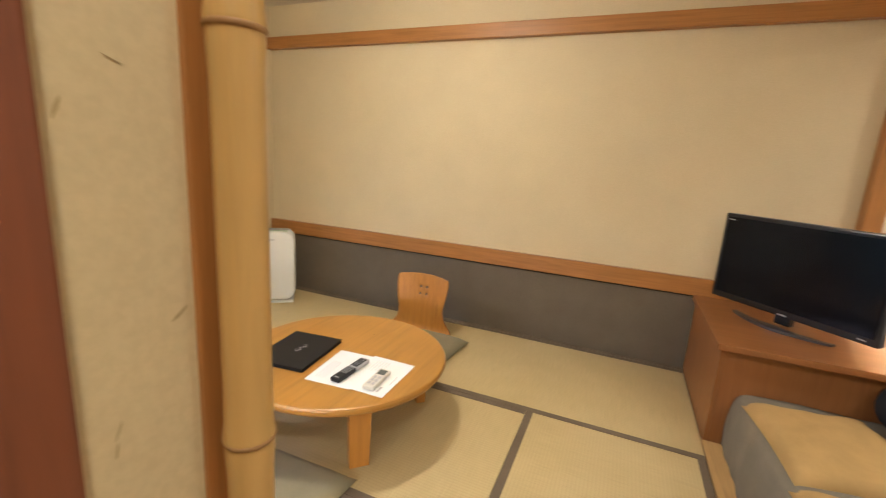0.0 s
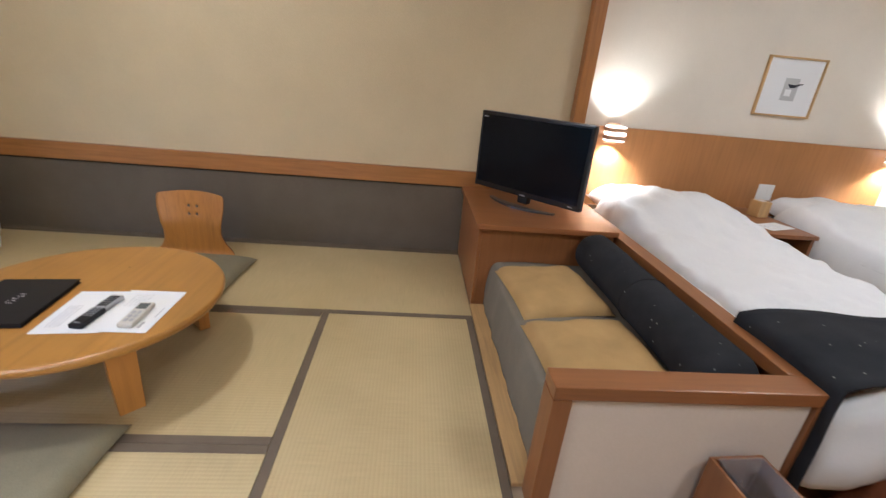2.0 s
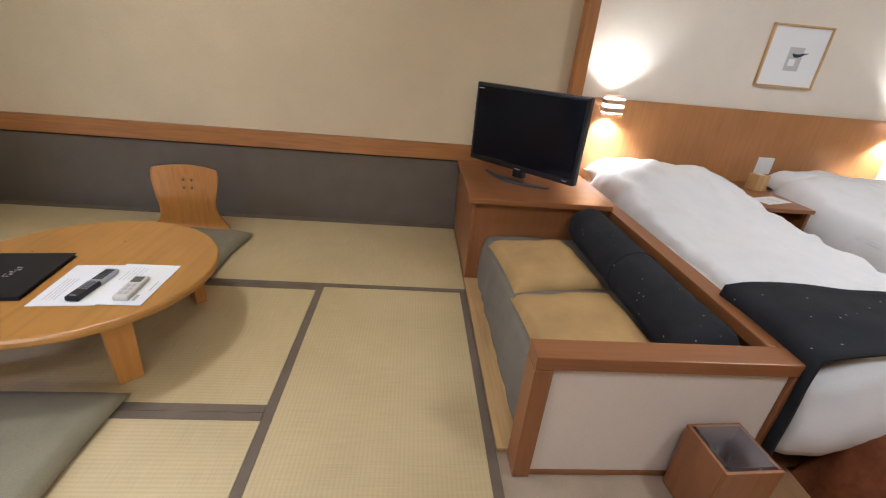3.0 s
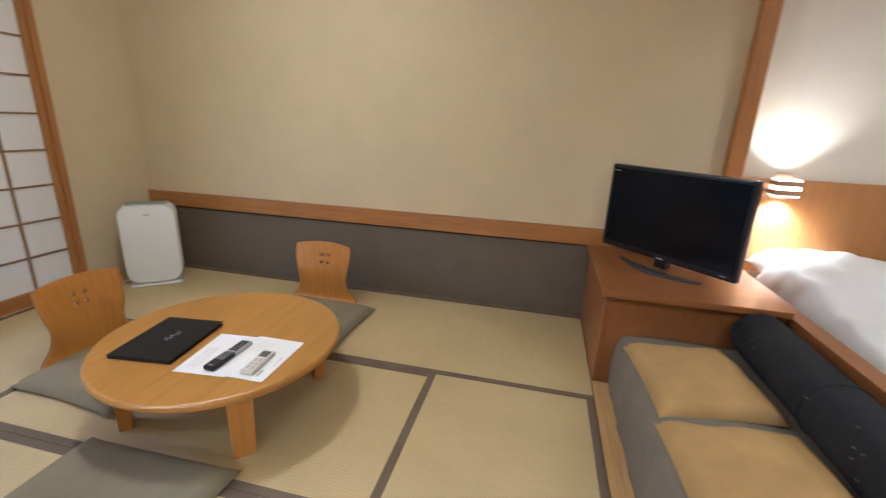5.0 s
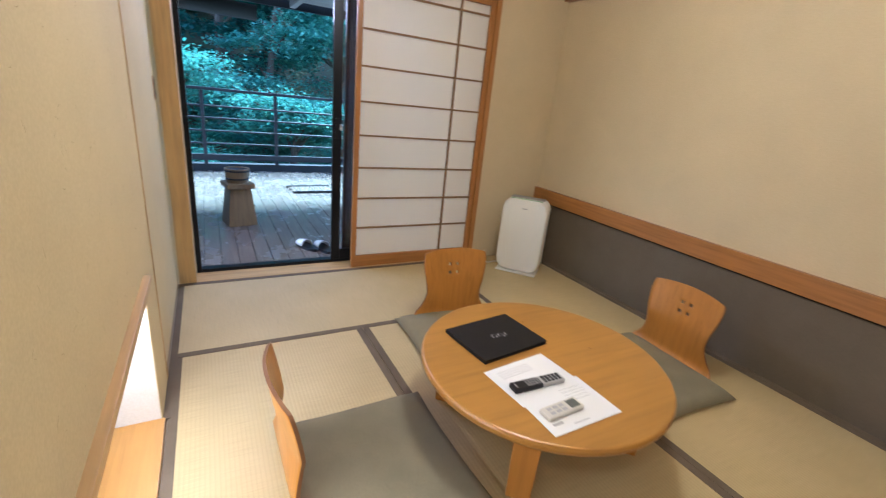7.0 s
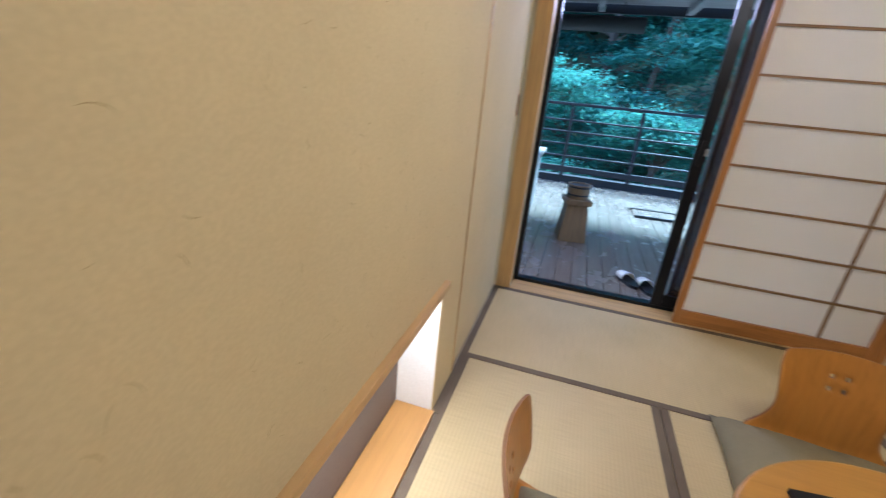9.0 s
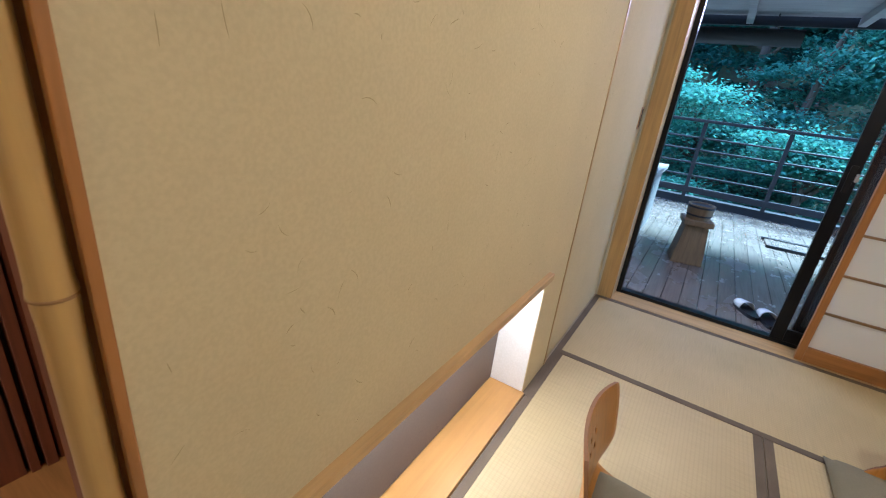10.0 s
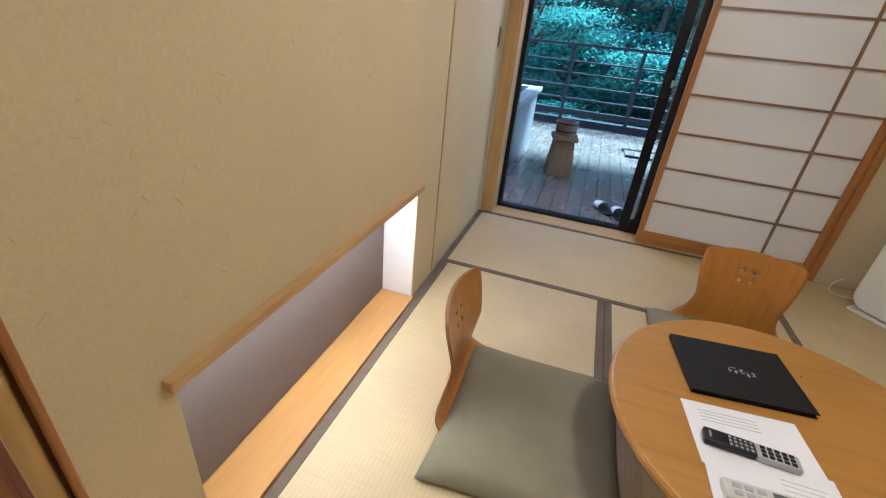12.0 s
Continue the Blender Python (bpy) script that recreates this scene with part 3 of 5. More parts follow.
def sheet(m, w, d, bars, label):
    t = thing("paper_sheet", label, "paper", m, "papers on the table")
    page = part("page", boxes((-w / 2, w / 2, -d / 2, d / 2, 0, 0.0008)), M_PAPER, t)
    for x0, x1, y0, y1 in bars:
        part("printed_line", boxes((x0, x1, y0, y0 + (y1 - y0) * 0.55, 0.0008, 0.0010)), M_INK, page)
    return t


def tv_remote(m):
    t = thing("tv_remote", "long black television remote with a silver key end", "remote control", m)
    body = part("body", boxes((-0.108, 0.010, -0.023, 0.023, 0, 0.019), bevel=0.006), M_BLACK, t)
    end = part("key_end", boxes((0.010, 0.108, -0.023, 0.023, 0, 0.018), bevel=0.006), M_GREY_PL, t)
    for i in range(5):
        for j in range(3):
            bm = boxes((0.020 + i * 0.016, 0.031 + i * 0.016, -0.017 + j * 0.0125, -0.008 + j * 0.0125, 0.0175, 0.0205), bevel=0.001)
            part("key", bm, M_BLACK, end)
    for i in range(5):
        for j in range(3):
            bm = boxes((-0.052 + i * 0.012, -0.045 + i * 0.012, -0.016 + j * 0.012, -0.009 + j * 0.012, 0.0185, 0.0207), bevel=0.001)
            part("key", bm, M_BUTTON, body)
    part("power_key", boxes((-0.098, -0.092, -0.010, 0.010, 0.0185, 0.0207), bevel=0.001), M_BUTTON, body)
    return t


def ac_remote(m):
    t = thing("air_conditioner_remote", "beige air conditioner remote with a grey display", "remote control", m)
    body = part("body", boxes((-0.078, 0.078, -0.026, 0.026, 0, 0.018), bevel=0.007), M_BEIGE_PL, t)
    part("display", boxes((0.026, 0.066, -0.018, 0.018, 0.0175, 0.0190), bevel=0.001), material("lcd_grey", (0.12, 0.13, 0.12), 0.2), body)
    for i in range(3):
        for j in range(2):
            part("key", boxes((-0.060 + i * 0.026, -0.042 + i * 0.026, -0.016 + j * 0.019, -0.004 + j * 0.019, 0.0175, 0.0198), bevel=0.001), M_GREY_PL, body)
    return t


TZ = TABLE_H + 0.001
folder(pose(1.650, 1.207, TZ, 0, 0, 97))
sheet(pose(1.930, 1.178, TZ, 0, 0, 96), 0.297, 0.210, [(-0.11, 0.04, 0.075 - 0.012 * k, 0.079 - 0.012 * k) for k in range(4)] + [(-0.12, -0.05, -0.06, -0.054), (-0.12, -0.07, -0.08, -0.074)], "white printed paper sheet lying on the table")
sheet(pose(2.088, 1.196, TZ + 0.001, 0, 0, 91), 0.297, 0.210, [(0.02, 0.12, 0.06 - 0.014 * k, 0.063 - 0.014 * k) for k in range(5)] + [(-0.12, -0.08, -0.07, -0.05), (-0.05, 0.02, -0.085, -0.08)], "white printed paper sheet under the remotes")
tv_remote(pose(1.972, 1.162, TZ + 0.0025, 0, 0, 88))
ac_remote(pose(2.113, 1.148, TZ + 0.0025, 0, 0, 93))

# ---- seat niche: partition, day bed, cushions ----
M_PANEL = paper_wall("partition_paper", (0.72, 0.63, 0.54), fibres=False, fleck=0.97)
M_CAP = wood("partition_wood", (0.295, 0.118, 0.039), 0.35, 'X', contrast=0.16, world_space=True)
M_CAP_Y = wood("partition_wood_y", (0.295, 0.118, 0.039), 0.35, 'Y', contrast=0.16, world_space=True)
M_CAP_Z = wood("partition_wood_z", (0.295, 0.118, 0.039), 0.35, 'Z', contrast=0.16, world_space=True)
PZ = 0.482
partition = thing("low_partition", "low orange wooden partition with cream papered panel round the day bed", "partition")
part("end_cap", boxes((3.485, 4.305, 0.645, 0.732, PZ - 0.044, PZ), bevel=0.004), M_CAP, partition)
part("side_cap", boxes((4.228, 4.308, 0.734, 2.74, PZ - 0.044, PZ), bevel=0.004), M_CAP_Y, partition)
part("post", boxes((3.485, 3.540, 0.645, 0.732, 0.0, PZ - 0.046), bevel=0.003), M_CAP_Z, partition)
part("post", boxes((4.262, 4.305, 0.645, 0.732, 0.0, PZ - 0.046), bevel=0.003), M_CAP_Z, partition)
part("papered_panel", boxes((3.542, 4.260, 0.660, 0.718, 0.018, PZ - 0.046)), M_PANEL, partition, "cream papered panel")
part("foot_rail", boxes((3.542, 4.260, 0.655, 0.722, 0.0, 0.016)), M_CAP, partition)
part("side_panel", boxes((4.255, 4.300, 0.734, 2.74, 0.0, PZ - 0.046)), M_CAP_Y, partition)

cabinet = thing("tv_cabinet", "low orange wooden cabinet carrying the television", "cabinet")
part("body", boxes((3.476, 4.222, 1.935, BACK - 0.016, 0.0, 0.484), bevel=0.002), M_CAP_Z, cabinet)
part("top", boxes((3.432, 4.222, 1.885, BACK - 0.033, 0.486, 0.516), bevel=0.004), M_CAP, cabinet)
part("side_panel", boxes((3.456, 3.475, 1.930, BACK - 0.016, 0.0, 0.484), bevel=0.002), M_CAP_Z, cabinet)

M_FUTON = cloth("grey_mattress_cloth", (0.225, 0.198, 0.150), 380, soft=0.12)
M_TAN = cloth("tan_cushion_cloth", (0.51, 0.33, 0.135), 520, soft=0.14)
M_BOLSTER = cloth("black_flecked_cloth", (0.028, 0.029, 0.032), 420, soft=0.25, spots=0.22)
M_SEAT_BASE = wood("seat_base_wood", (0.40, 0.18, 0.06), 0.4, 'Y', world_space=True)


def day_bed():
    t = thing("day_bed", "low day bed with a grey cloth mattress draped to the floor", "day bed")
    part("platform", boxes((3.62, 4.225, 0.740, 1.925, 0.0, 0.14)), M_SEAT_BASE, t)
    bm = bmesh.new()
    rows = smooth_line([(3.535, 0.012, 0), (3.533, 0.08, 0), (3.536, 0.17, 0), (3.546, 0.240, 0), (3.580, 0.281, 0), (3.72, 0.290, 0), (4.0, 0.290, 0), (4.225, 0.288, 0)], 4)
    ny = 40
    grid = []
    for i, p in enumerate(rows):
        r = []
        for j in range(ny + 1):
            y = 0.738 + (1.930 - 0.738) * j / ny
            n = noise.noise(Vector((p.x * 6, y * 5, p.y * 6)))
            m = noise.noise(Vector((p.y * 9, y * 13, 3.3)))
            side = max(0, 1 - p.y / 0.26)
            r.append(bm.verts.new((p.x - side * (0.008 * n + 0.010 * m + 0.006) + 0.004 * n, y, max(0.008, p.y + 0.008 * n * (1 - side)))))
        grid.append(r)
    for a, b in zip(grid, grid[1:]):
        for j in range(ny):
            bm.faces.new((a[j], a[j + 1], b[j + 1], b[j]))
    for f in list(bm.faces):
        f.smooth = True
    edge = [grid[-1], [r[0] for r in grid], [r[-1] for r in grid], grid[0]]
    low = {}

    def under(v):
        if v not in low:
            low[v] = bm.verts.new((max(v.co.x, 3.624) if v.co.z < 0.2 else v.co.x + 0.05 if v.co.x < 3.60 else v.co.x, v.co.y, min(v.co.z, 0.141) if v.co.z > 0.15 else 0.004))
        return low[v]
    for line in edge:
        for a, b in zip(line, line[1:]):
            try:
                bm.faces.new((a, b, under(b), under(a)))
            except ValueError:
                pass
    part("mattress", bm, M_FUTON, t, "grey cloth mattress", smooth=True)


day_bed()


def tan_cushion(m, seed, w=0.44, d=0.46):
    t = part("throw_cushion", cushion_body(w, d, 0.062, seed=seed, rough=0.012, pinch=0.34), M_TAN, smooth=True)
    t.matrix_world = m
    return tagged(t, "flat tan cloth cushion lying on the day bed", "cushion", "tan cushions")


tan_cushion(pose(3.775, 1.578, 0.289, 0, -3, 5), 5, 0.42, 0.50)
tan_cushion(pose(3.790, 1.030, 0.289, 0, -3, 2), 8, 0.44, 0.50)


def bolster():
    t = thing("bolster", "long round black flecked bolster cushion against the partition", "bolster")
    bm = bmesh.new()
    n, sides = 44, 36
    rings = []
    for i in range(n + 1):
        s = i / n
        y = 0.750 + 1.170 * s
        e = min(s, 1 - s)
        r = 0.108 * min(1, (1 - max(0, 1 - e / 0.045) ** 2) ** 0.5 * 0.75 + 0.25)
        ring = []
        for k in range(sides):
            a = 2 * math.pi * k / sides
            q = r * (1 + 0.035 * noise.noise(Vector((math.cos(a) * 2, y * 6, math.sin(a) * 2))))
            ring.append(bm.verts.new((4.098 + q * math.cos(a), y, 0.398 + q * math.sin(a) * 0.98)))
        rings.append(ring)
    for a, b in zip(rings, rings[1:]):
        for k in range(sides):
            bm.faces.new((a[k], a[(k + 1) % sides], b[(k + 1) % sides], b[k]))
    bm.faces.new(rings[0][::-1])
    bm.faces.new(rings[-1])
    part("roll", bm, M_BOLSTER, t, smooth=True)
    for yy in (1.32,):
        b = bmesh.new()
        ring_pts = [(4.098 + 0.1105 * math.cos(a), yy, 0.398 + 0.1085 * math.sin(a)) for a in [2 * math.pi * k / 40 for k in range(41)]]
        tube(b, ring_pts, 0.0022, 6)
        part("seam", b, M_BOLSTER, t, smooth=True)


bolster()


# ---- television ----
M_SCREEN = material("dark_screen", (0.004, 0.005, 0.008), 0.16)
M_SCREEN.node_tree.nodes["Principled BSDF"].inputs["Specular IOR Level"].default_value = 0.22
M_GLOSS = material("gloss_black", (0.006, 0.006, 0.007), 0.30)
M_STAND = material("dark_silver_stand", (0.12, 0.12, 0.13), 0.30, 0.7)


def television(m):
    t = thing("television", "black flat television, switched off, on a curved stand", "television", m)
    w, h, z0 = 0.772, 0.480, 0.056
    bm = boxes((-w / 2, w / 2, -0.022, 0.022, z0, z0 + h), bevel=0.008)
    for v in bm.verts:
        if v.co.z < z0 + 0.02:
            v.co.z -= 0.022 * (1 - (2 * v.co.x / w) ** 2)
    bezel = part("bezel", bm, M_GLOSS, t)
    part("screen", boxes((-w / 2 + 0.020, w / 2 - 0.020, -0.0245, -0.0220, z0 + 0.034, z0 + h - 0.020)), M_SCREEN, t, "dark glass screen")
    part("back_shell", boxes((-0.27, 0.27, 0.022, 0.070, z0 + 0.05, z0 + h - 0.06), bevel=0.012), M_BLACK, t)
    part("maker_badge", boxes((-0.020, 0.020, -0.0252, -0.0222, z0 + 0.006, z0 + 0.013)), M_GREY_PL, bezel)
    part("side_badge", boxes((-w / 2 + 0.022, -w / 2 + 0.058, -0.0258, -0.0246, z0 + h - 0.036, z0 + h - 0.031)), M_GREY_PL, bezel)
    part("lamp_mark", boxes((w / 2 - 0.075, w / 2 - 0.045, -0.0252, -0.0222, z0 + 0.016, z0 + 0.020)), M_GREY_PL, bezel)
    bm = boxes((-0.036, 0.036, -0.015, 0.03, 0.012, z0 + 0.03), bevel=0.006)
    part("neck", bm, M_GLOSS, t)
    bm = bmesh.new()

    def foot(u, v, top):
        a = (u - 0.5) * 2
        y = -0.095 + 0.075 * a * a + (v - 0.5) * (0.060 - 0.030 * abs(a))
        return (a * 0.235, y, (0.016 - 0.006 * abs(a)) if top else 0.0)
    slab(bm, 24, 4, lambda u, v: foot(u, v, True), lambda u, v: foot(u, v, False))
    part("foot", bm, M_STAND, t, "dark silver curved foot")


television(pose(3.780, 2.324, 0.517, 0, 0, -47))


# ---- air purifier ----
M_WHITE_GLOSS = material("white_gloss_plastic", (0.76, 0.76, 0.72), 0.28)


def air_purifier(m):
    t = thing("air_purifier", "white air purifier with rounded corners standing on the mat", "air purifier", m)

    def plate(w, h, y0, y1, z0, r, taper=0.0, seg=8):
        bm = bmesh.new()
        pts = []
        for cx, cz, a0 in ((w / 2 - r, z0 + h - r, 0), (-w / 2 + r, z0 + h - r, 90), (-w / 2 + r, z0 + r, 180), (w / 2 - r, z0 + r, 270)):
            for k in range(seg + 1):
                a = radians(a0 + 90 * k / seg)
                pts.append((cx + r * math.cos(a), cz + r * math.sin(a)))
        k = 1 - taper
        rings = [[bm.verts.new((x * s, y, z0 + h / 2 + (z - z0 - h / 2) * q)) for x, z in pts] for y, s, q in
                 ((y0, 0.96 * k, 0.97), (y0 + 0.012, k, 1), (y1 - 0.012, 1, 1), (y1, 0.97, 0.98))]
        n = len(pts)
        for a, b in zip(rings, rings[1:]):
            for i in range(n):
                bm.faces.new((a[i], a[(i + 1) % n], b[(i + 1) % n], b[i]))
        bm.faces.new(rings[0])
        bm.faces.new(rings[-1][::-1])
        return bm
    rear = part("rear_body", plate(0.345, 0.575, -0.045, 0.085, 0.02, 0.075), M_WHITE_PL, t, smooth=False)
    front = part("front_panel", plate(0.356, 0.572, -0.100, -0.047, 0.024, 0.085, 0.03), M_WHITE_GLOSS, t, "curved glossy white front panel")
    part("foot_plate", boxes((-0.160, 0.160, -0.105, 0.085, 0.0, 0.018), bevel=0.005), M_WHITE_PL, t)
    part("top_grille", boxes((-0.13, 0.13, -0.030, 0.055, 0.596, 0.600)), M_BUTTON, rear)
    part("control_strip", boxes((-0.12, 0.12, -0.070, -0.055, 0.592, 0.5985), bevel=0.001), material("green_strip", (0.16, 0.36, 0.17), 0.4), rear, "green control strip")
    part("badge", boxes((-0.020, 0.020, -0.1012, -0.0995, 0.525, 0.533)), M_GREY_PL, front)


air_purifier(pose(0.354, 2.360, 0.008, 0, 0, 40))
cable = bmesh.new()
tube(cable, smooth_line([(0.00, 2.26, 0.06), (0.03, 2.21, 0.03), (0.10, 2.17, 0.014), (0.16, 2.20, 0.013), (0.15, 2.27, 0.013), (0.20, 2.33, 0.03), (0.27, 2.36, 0.06)], 6), 0.004, 8)
tagged(part("power_cable", cable, M_WHITE_PL, smooth=True), "white power cable behind the air purifier", "cable")
# ---- bed side ----
M_SHEET = cloth("white_bed_linen", (0.82, 0.81, 0.79), 700, soft=0.03)
M_RUNNER = M_BOLSTER
M_BEDBASE = wood("bed_base_wood", (0.36, 0.165, 0.06), 0.4, 'Y', world_space=True)
headboard = structure("headboard_panel", boxes((4.22, 6.66, BACK - 0.012, BACK + 0.018, 0.0, 1.005), bevel=0.003), M_HEAD, "orange-brown wooden headboard panel along the wall", "headboard")


def duvet(x0, x1, y0, y1, z, seed, hump):
    bm = bmesh.new()
    nx, ny = 44, 60

    def top(u, v):
        x, y = x0 + (x1 - x0) * u, y0 + (y1 - y0) * v
        eu = abs(2 * u - 1)
        fall = max(0, (eu - 0.80) / 0.20)
        ev = max(0, (v - 0.90) / 0.10)
        n = noise.noise(Vector((x * 4.2 + seed, y * 3.1, seed)))
        f = noise.noise(Vector((x * 11 + seed, y * 9 + x * 5, seed + 5)))
        q = noise.noise(Vector((x * 26 - y * 13, y * 24 + seed, seed + 9)))
        bulge = hump * math.exp(-((v - 0.86) / 0.20) ** 2) * (1 - 0.75 * eu ** 2.5)
        zz = z + bulge + 0.024 * n + 0.020 * f + 0.009 * q - 0.26 * fall ** 2.2 - 0.14 * ev ** 2
        return (x + 0.02 * f * (fall > 0), y, zz)

    def low(u, v):
        p = top(u, v)
        return (p[0] * 0.98 + (x0 + x1) / 2 * 0.02, p[1], min(p[2] - 0.03, z - 0.07))
    slab(bm, nx, ny, top, low)
    return bm


def bed(x0, x1, seed, label):
    t = thing("bed", label, "bed", None, "twin beds")
    y0, y1 = 0.68, BACK - 0.02
    part("base", boxes((x0 + 0.07, x1 - 0.07, y0 + 0.08, y1, 0.0, 0.22), bevel=0.004), M_BEDBASE, t)
    part("mattress", boxes((x0 + 0.03, x1 - 0.03, y0 + 0.03, y1, 0.222, 0.455), bevel=0.03), M_SHEET, t)
    part("duvet", duvet(x0 - 0.01, x1 + 0.01, y0 + 0.15, y1 - 0.10, 0.505, seed, 0.155), M_SHEET, t, "rumpled white duvet", smooth=True)
    pil = cushion_body(0.62, 0.40, 0.15, seed=seed + 2, rough=0.02, pinch=0.5)
    ob = part("pillow", pil, M_SHEET, t, "white pillow", smooth=True)
    ob.matrix_basis = pose((x0 + x1) / 2 - 0.12, y1 - 0.19, 0.47, 10, 0, 3)
    bm = bmesh.new()

    def run(u, v, lift):
        s = (u - 0.5) * 2
        half = (x1 - x0) / 2 + 0.012
        arc = s * (half + 0.40)
        x = max(-half, min(half, arc))
        drop = max(0, abs(arc) - half)
        y = y0 - 0.06 + (0.39 + 0.04 * math.sin(u * 7 + seed)) * v - 0.03 * drop
        n = noise.noise(Vector((arc * 5, y * 6, seed + 2.5)))
        zz = 0.552 + 0.016 * n - drop - (0.03 if drop > 0 else 0.03 * (abs(x) / half) ** 8)
        out = (0.022 + 0.018 * n) if drop > 0 else 0.0
        return ((x0 + x1) / 2 + x + math.copysign(out, arc) + lift * (0.010 if drop > 0 else 0) * math.copysign(1, arc), y, zz + lift * 0.010)
    slab(bm, 54, 14, lambda u, v: run(u, v, 1), lambda u, v: run(u, v, 0))
    part("bed_runner", bm, M_RUNNER, t, "dark flecked bed runner", smooth=True)
    bm = bmesh.new()

    def fold(u, v, lift):
        x = x0 - 0.015 + (x1 - x0 + 0.03) * u
        a = v * 2.6 - 0.55
        n = noise.noise(Vector((x * 5, v * 4, seed + 1.5)))
        k = noise.noise(Vector((x * 13, v * 9, seed + 4.5)))
        r = (0.15 + 0.022 * n + 0.012 * k - lift * 0.03) * (0.62 + 0.38 * min(1, u / 0.14) ** 0.6)
        dip = 0.09 * max(0, 1 - u / 0.35) ** 1.6
        return (x, y0 + 0.02 - r * math.sin(a) * 0.8, 0.405 + r * math.cos(a) - 0.14 * max(0, v - 0.55) * 2 - dip)
    slab(bm, 40, 20, lambda u, v: fold(u, v, 0), lambda u, v: fold(u, v, 1))
    part("folded_quilt", bm, M_SHEET, t, "white quilt folded over the foot end", smooth=True)
    return t


bed(4.325, 5.260, 1, "bed with rumpled white duvet and dark flecked runner")
bed(5.660, 6.640, 7, "far bed with white duvet beside the night table")

nt = thing("night_table", "small orange wooden night table between the beds", "night table")
part("top", boxes((5.285, 5.625, 2.10, BACK - 0.013, 0.475, 0.500), bevel=0.003), M_CAP, nt)
part("side", boxes((5.290, 5.310, 2.12, BACK - 0.013, 0.0, 0.474)), M_CAP_Z, nt)
part("side", boxes((5.600, 5.620, 2.12, BACK - 0.013, 0.0, 0.474)), M_CAP_Z, nt)
part("shelf", boxes((5.311, 5.599, 2.14, BACK - 0.013, 0.25, 0.268)), M_CAP, nt)
part("back", boxes((5.311, 5.599, BACK - 0.024, BACK - 0.014, 0.0, 0.474)), M_CAP_Z, nt)
tb = thing("tissue_box", "small pale wooden box on the night table", "box", pose(5.53, 2.52, 0.501, 0, 0, 8))
part("box", boxes((-0.045, 0.045, -0.045, 0.045, 0, 0.11), bevel=0.004), M_PINE_Z, tb)
part("opening", boxes((-0.02, 0.02, -0.02, 0.02, 0.108, 0.112)), M_PAPER, tb)
sheet(pose(5.455, 2.27, 0.501, 0, 0, 20), 0.24, 0.13, [(-0.09, 0.05, 0.03 - 0.02 * k, 0.036 - 0.02 * k) for k in range(4)], "white printed card lying on the night table")

# picture above the headboard
pic = thing("framed_picture", "thin wood-framed abstract print on white paper", "picture", pose(5.640, BACK + 0.019, 1.360))
fw, fh = 0.212, 0.192
mount = part("backing", boxes((-fw + 0.012, fw - 0.012, -0.010, 0.0, -fh + 0.012, fh - 0.012)), M_PAPER, pic, "white paper mount")
for r in ((-fw, fw, fh - 0.012, fh), (-fw, fw, -fh, -fh + 0.012)):
    part("frame_bar", boxes((r[0], r[1], -0.022, 0.0, r[2], r[3]), bevel=0.002), M_PINE, pic)
for r in ((-fw, -fw + 0.012), (fw - 0.012, fw)):
    part("frame_bar", boxes((r[0], r[1], -0.022, 0.0, -fh + 0.012, fh - 0.012), bevel=0.002), M_PINE_Z, pic)
part("grey_field", boxes((-0.045, 0.060, -0.0112, -0.0100, -0.085, 0.060)), material("pale_grey_ink", (0.50, 0.50, 0.49), 0.8), mount)
part("white_square", boxes((-0.025, 0.020, -0.0120, -0.0113, -0.055, -0.012)), M_PAPER, mount)
bm = bmesh.new()
tube(bm, [(-0.015, -0.0130, 0.020), (0.005, -0.0130, 0.008), (0.035, -0.0130, 0.010), (0.065, -0.0130, 0.022), (0.095, -0.0130, 0.028)], [0.004, 0.011, 0.010, 0.006, 0.001], 8)
for v in bm.verts:
    v.co.y = -0.0122 + (v.co.y + 0.013) * 0.05
part("brush_stroke", bm, material("black_ink", (0.02, 0.022, 0.03), 0.7), mount)

so = thing("switch_plate", "white double switch plate on the headboard", "switch", pose(5.722, BACK - 0.012, 0.628))
plate_ = part("plate", boxes((-0.062, 0.062, -0.008, 0, -0.060, 0.060), bevel=0.003), M_WHITE_PL, so)
part("rocker", boxes((-0.040, -0.010, -0.011, -0.008, -0.03, 0.03), bevel=0.001), M_WHITE_PL, plate_)
part("rocker", boxes((0.010, 0.040, -0.011, -0.008, -0.03, 0.03), bevel=0.001), M_WHITE_PL, plate_)

M_GLOW = material("lit_opal_glass", (0.9, 0.85, 0.75), 0.5)
gb = M_GLOW.node_tree.nodes["Principled BSDF"]
gb.inputs["Emission Color"].default_value = (1.0, 0.93, 0.80, 1)
gb.inputs["Emission Strength"].default_value = 0.9
M_BRONZE = material("bronze_metal", (0.46, 0.27, 0.15), 0.45, 0.0)


LZ = 0.968


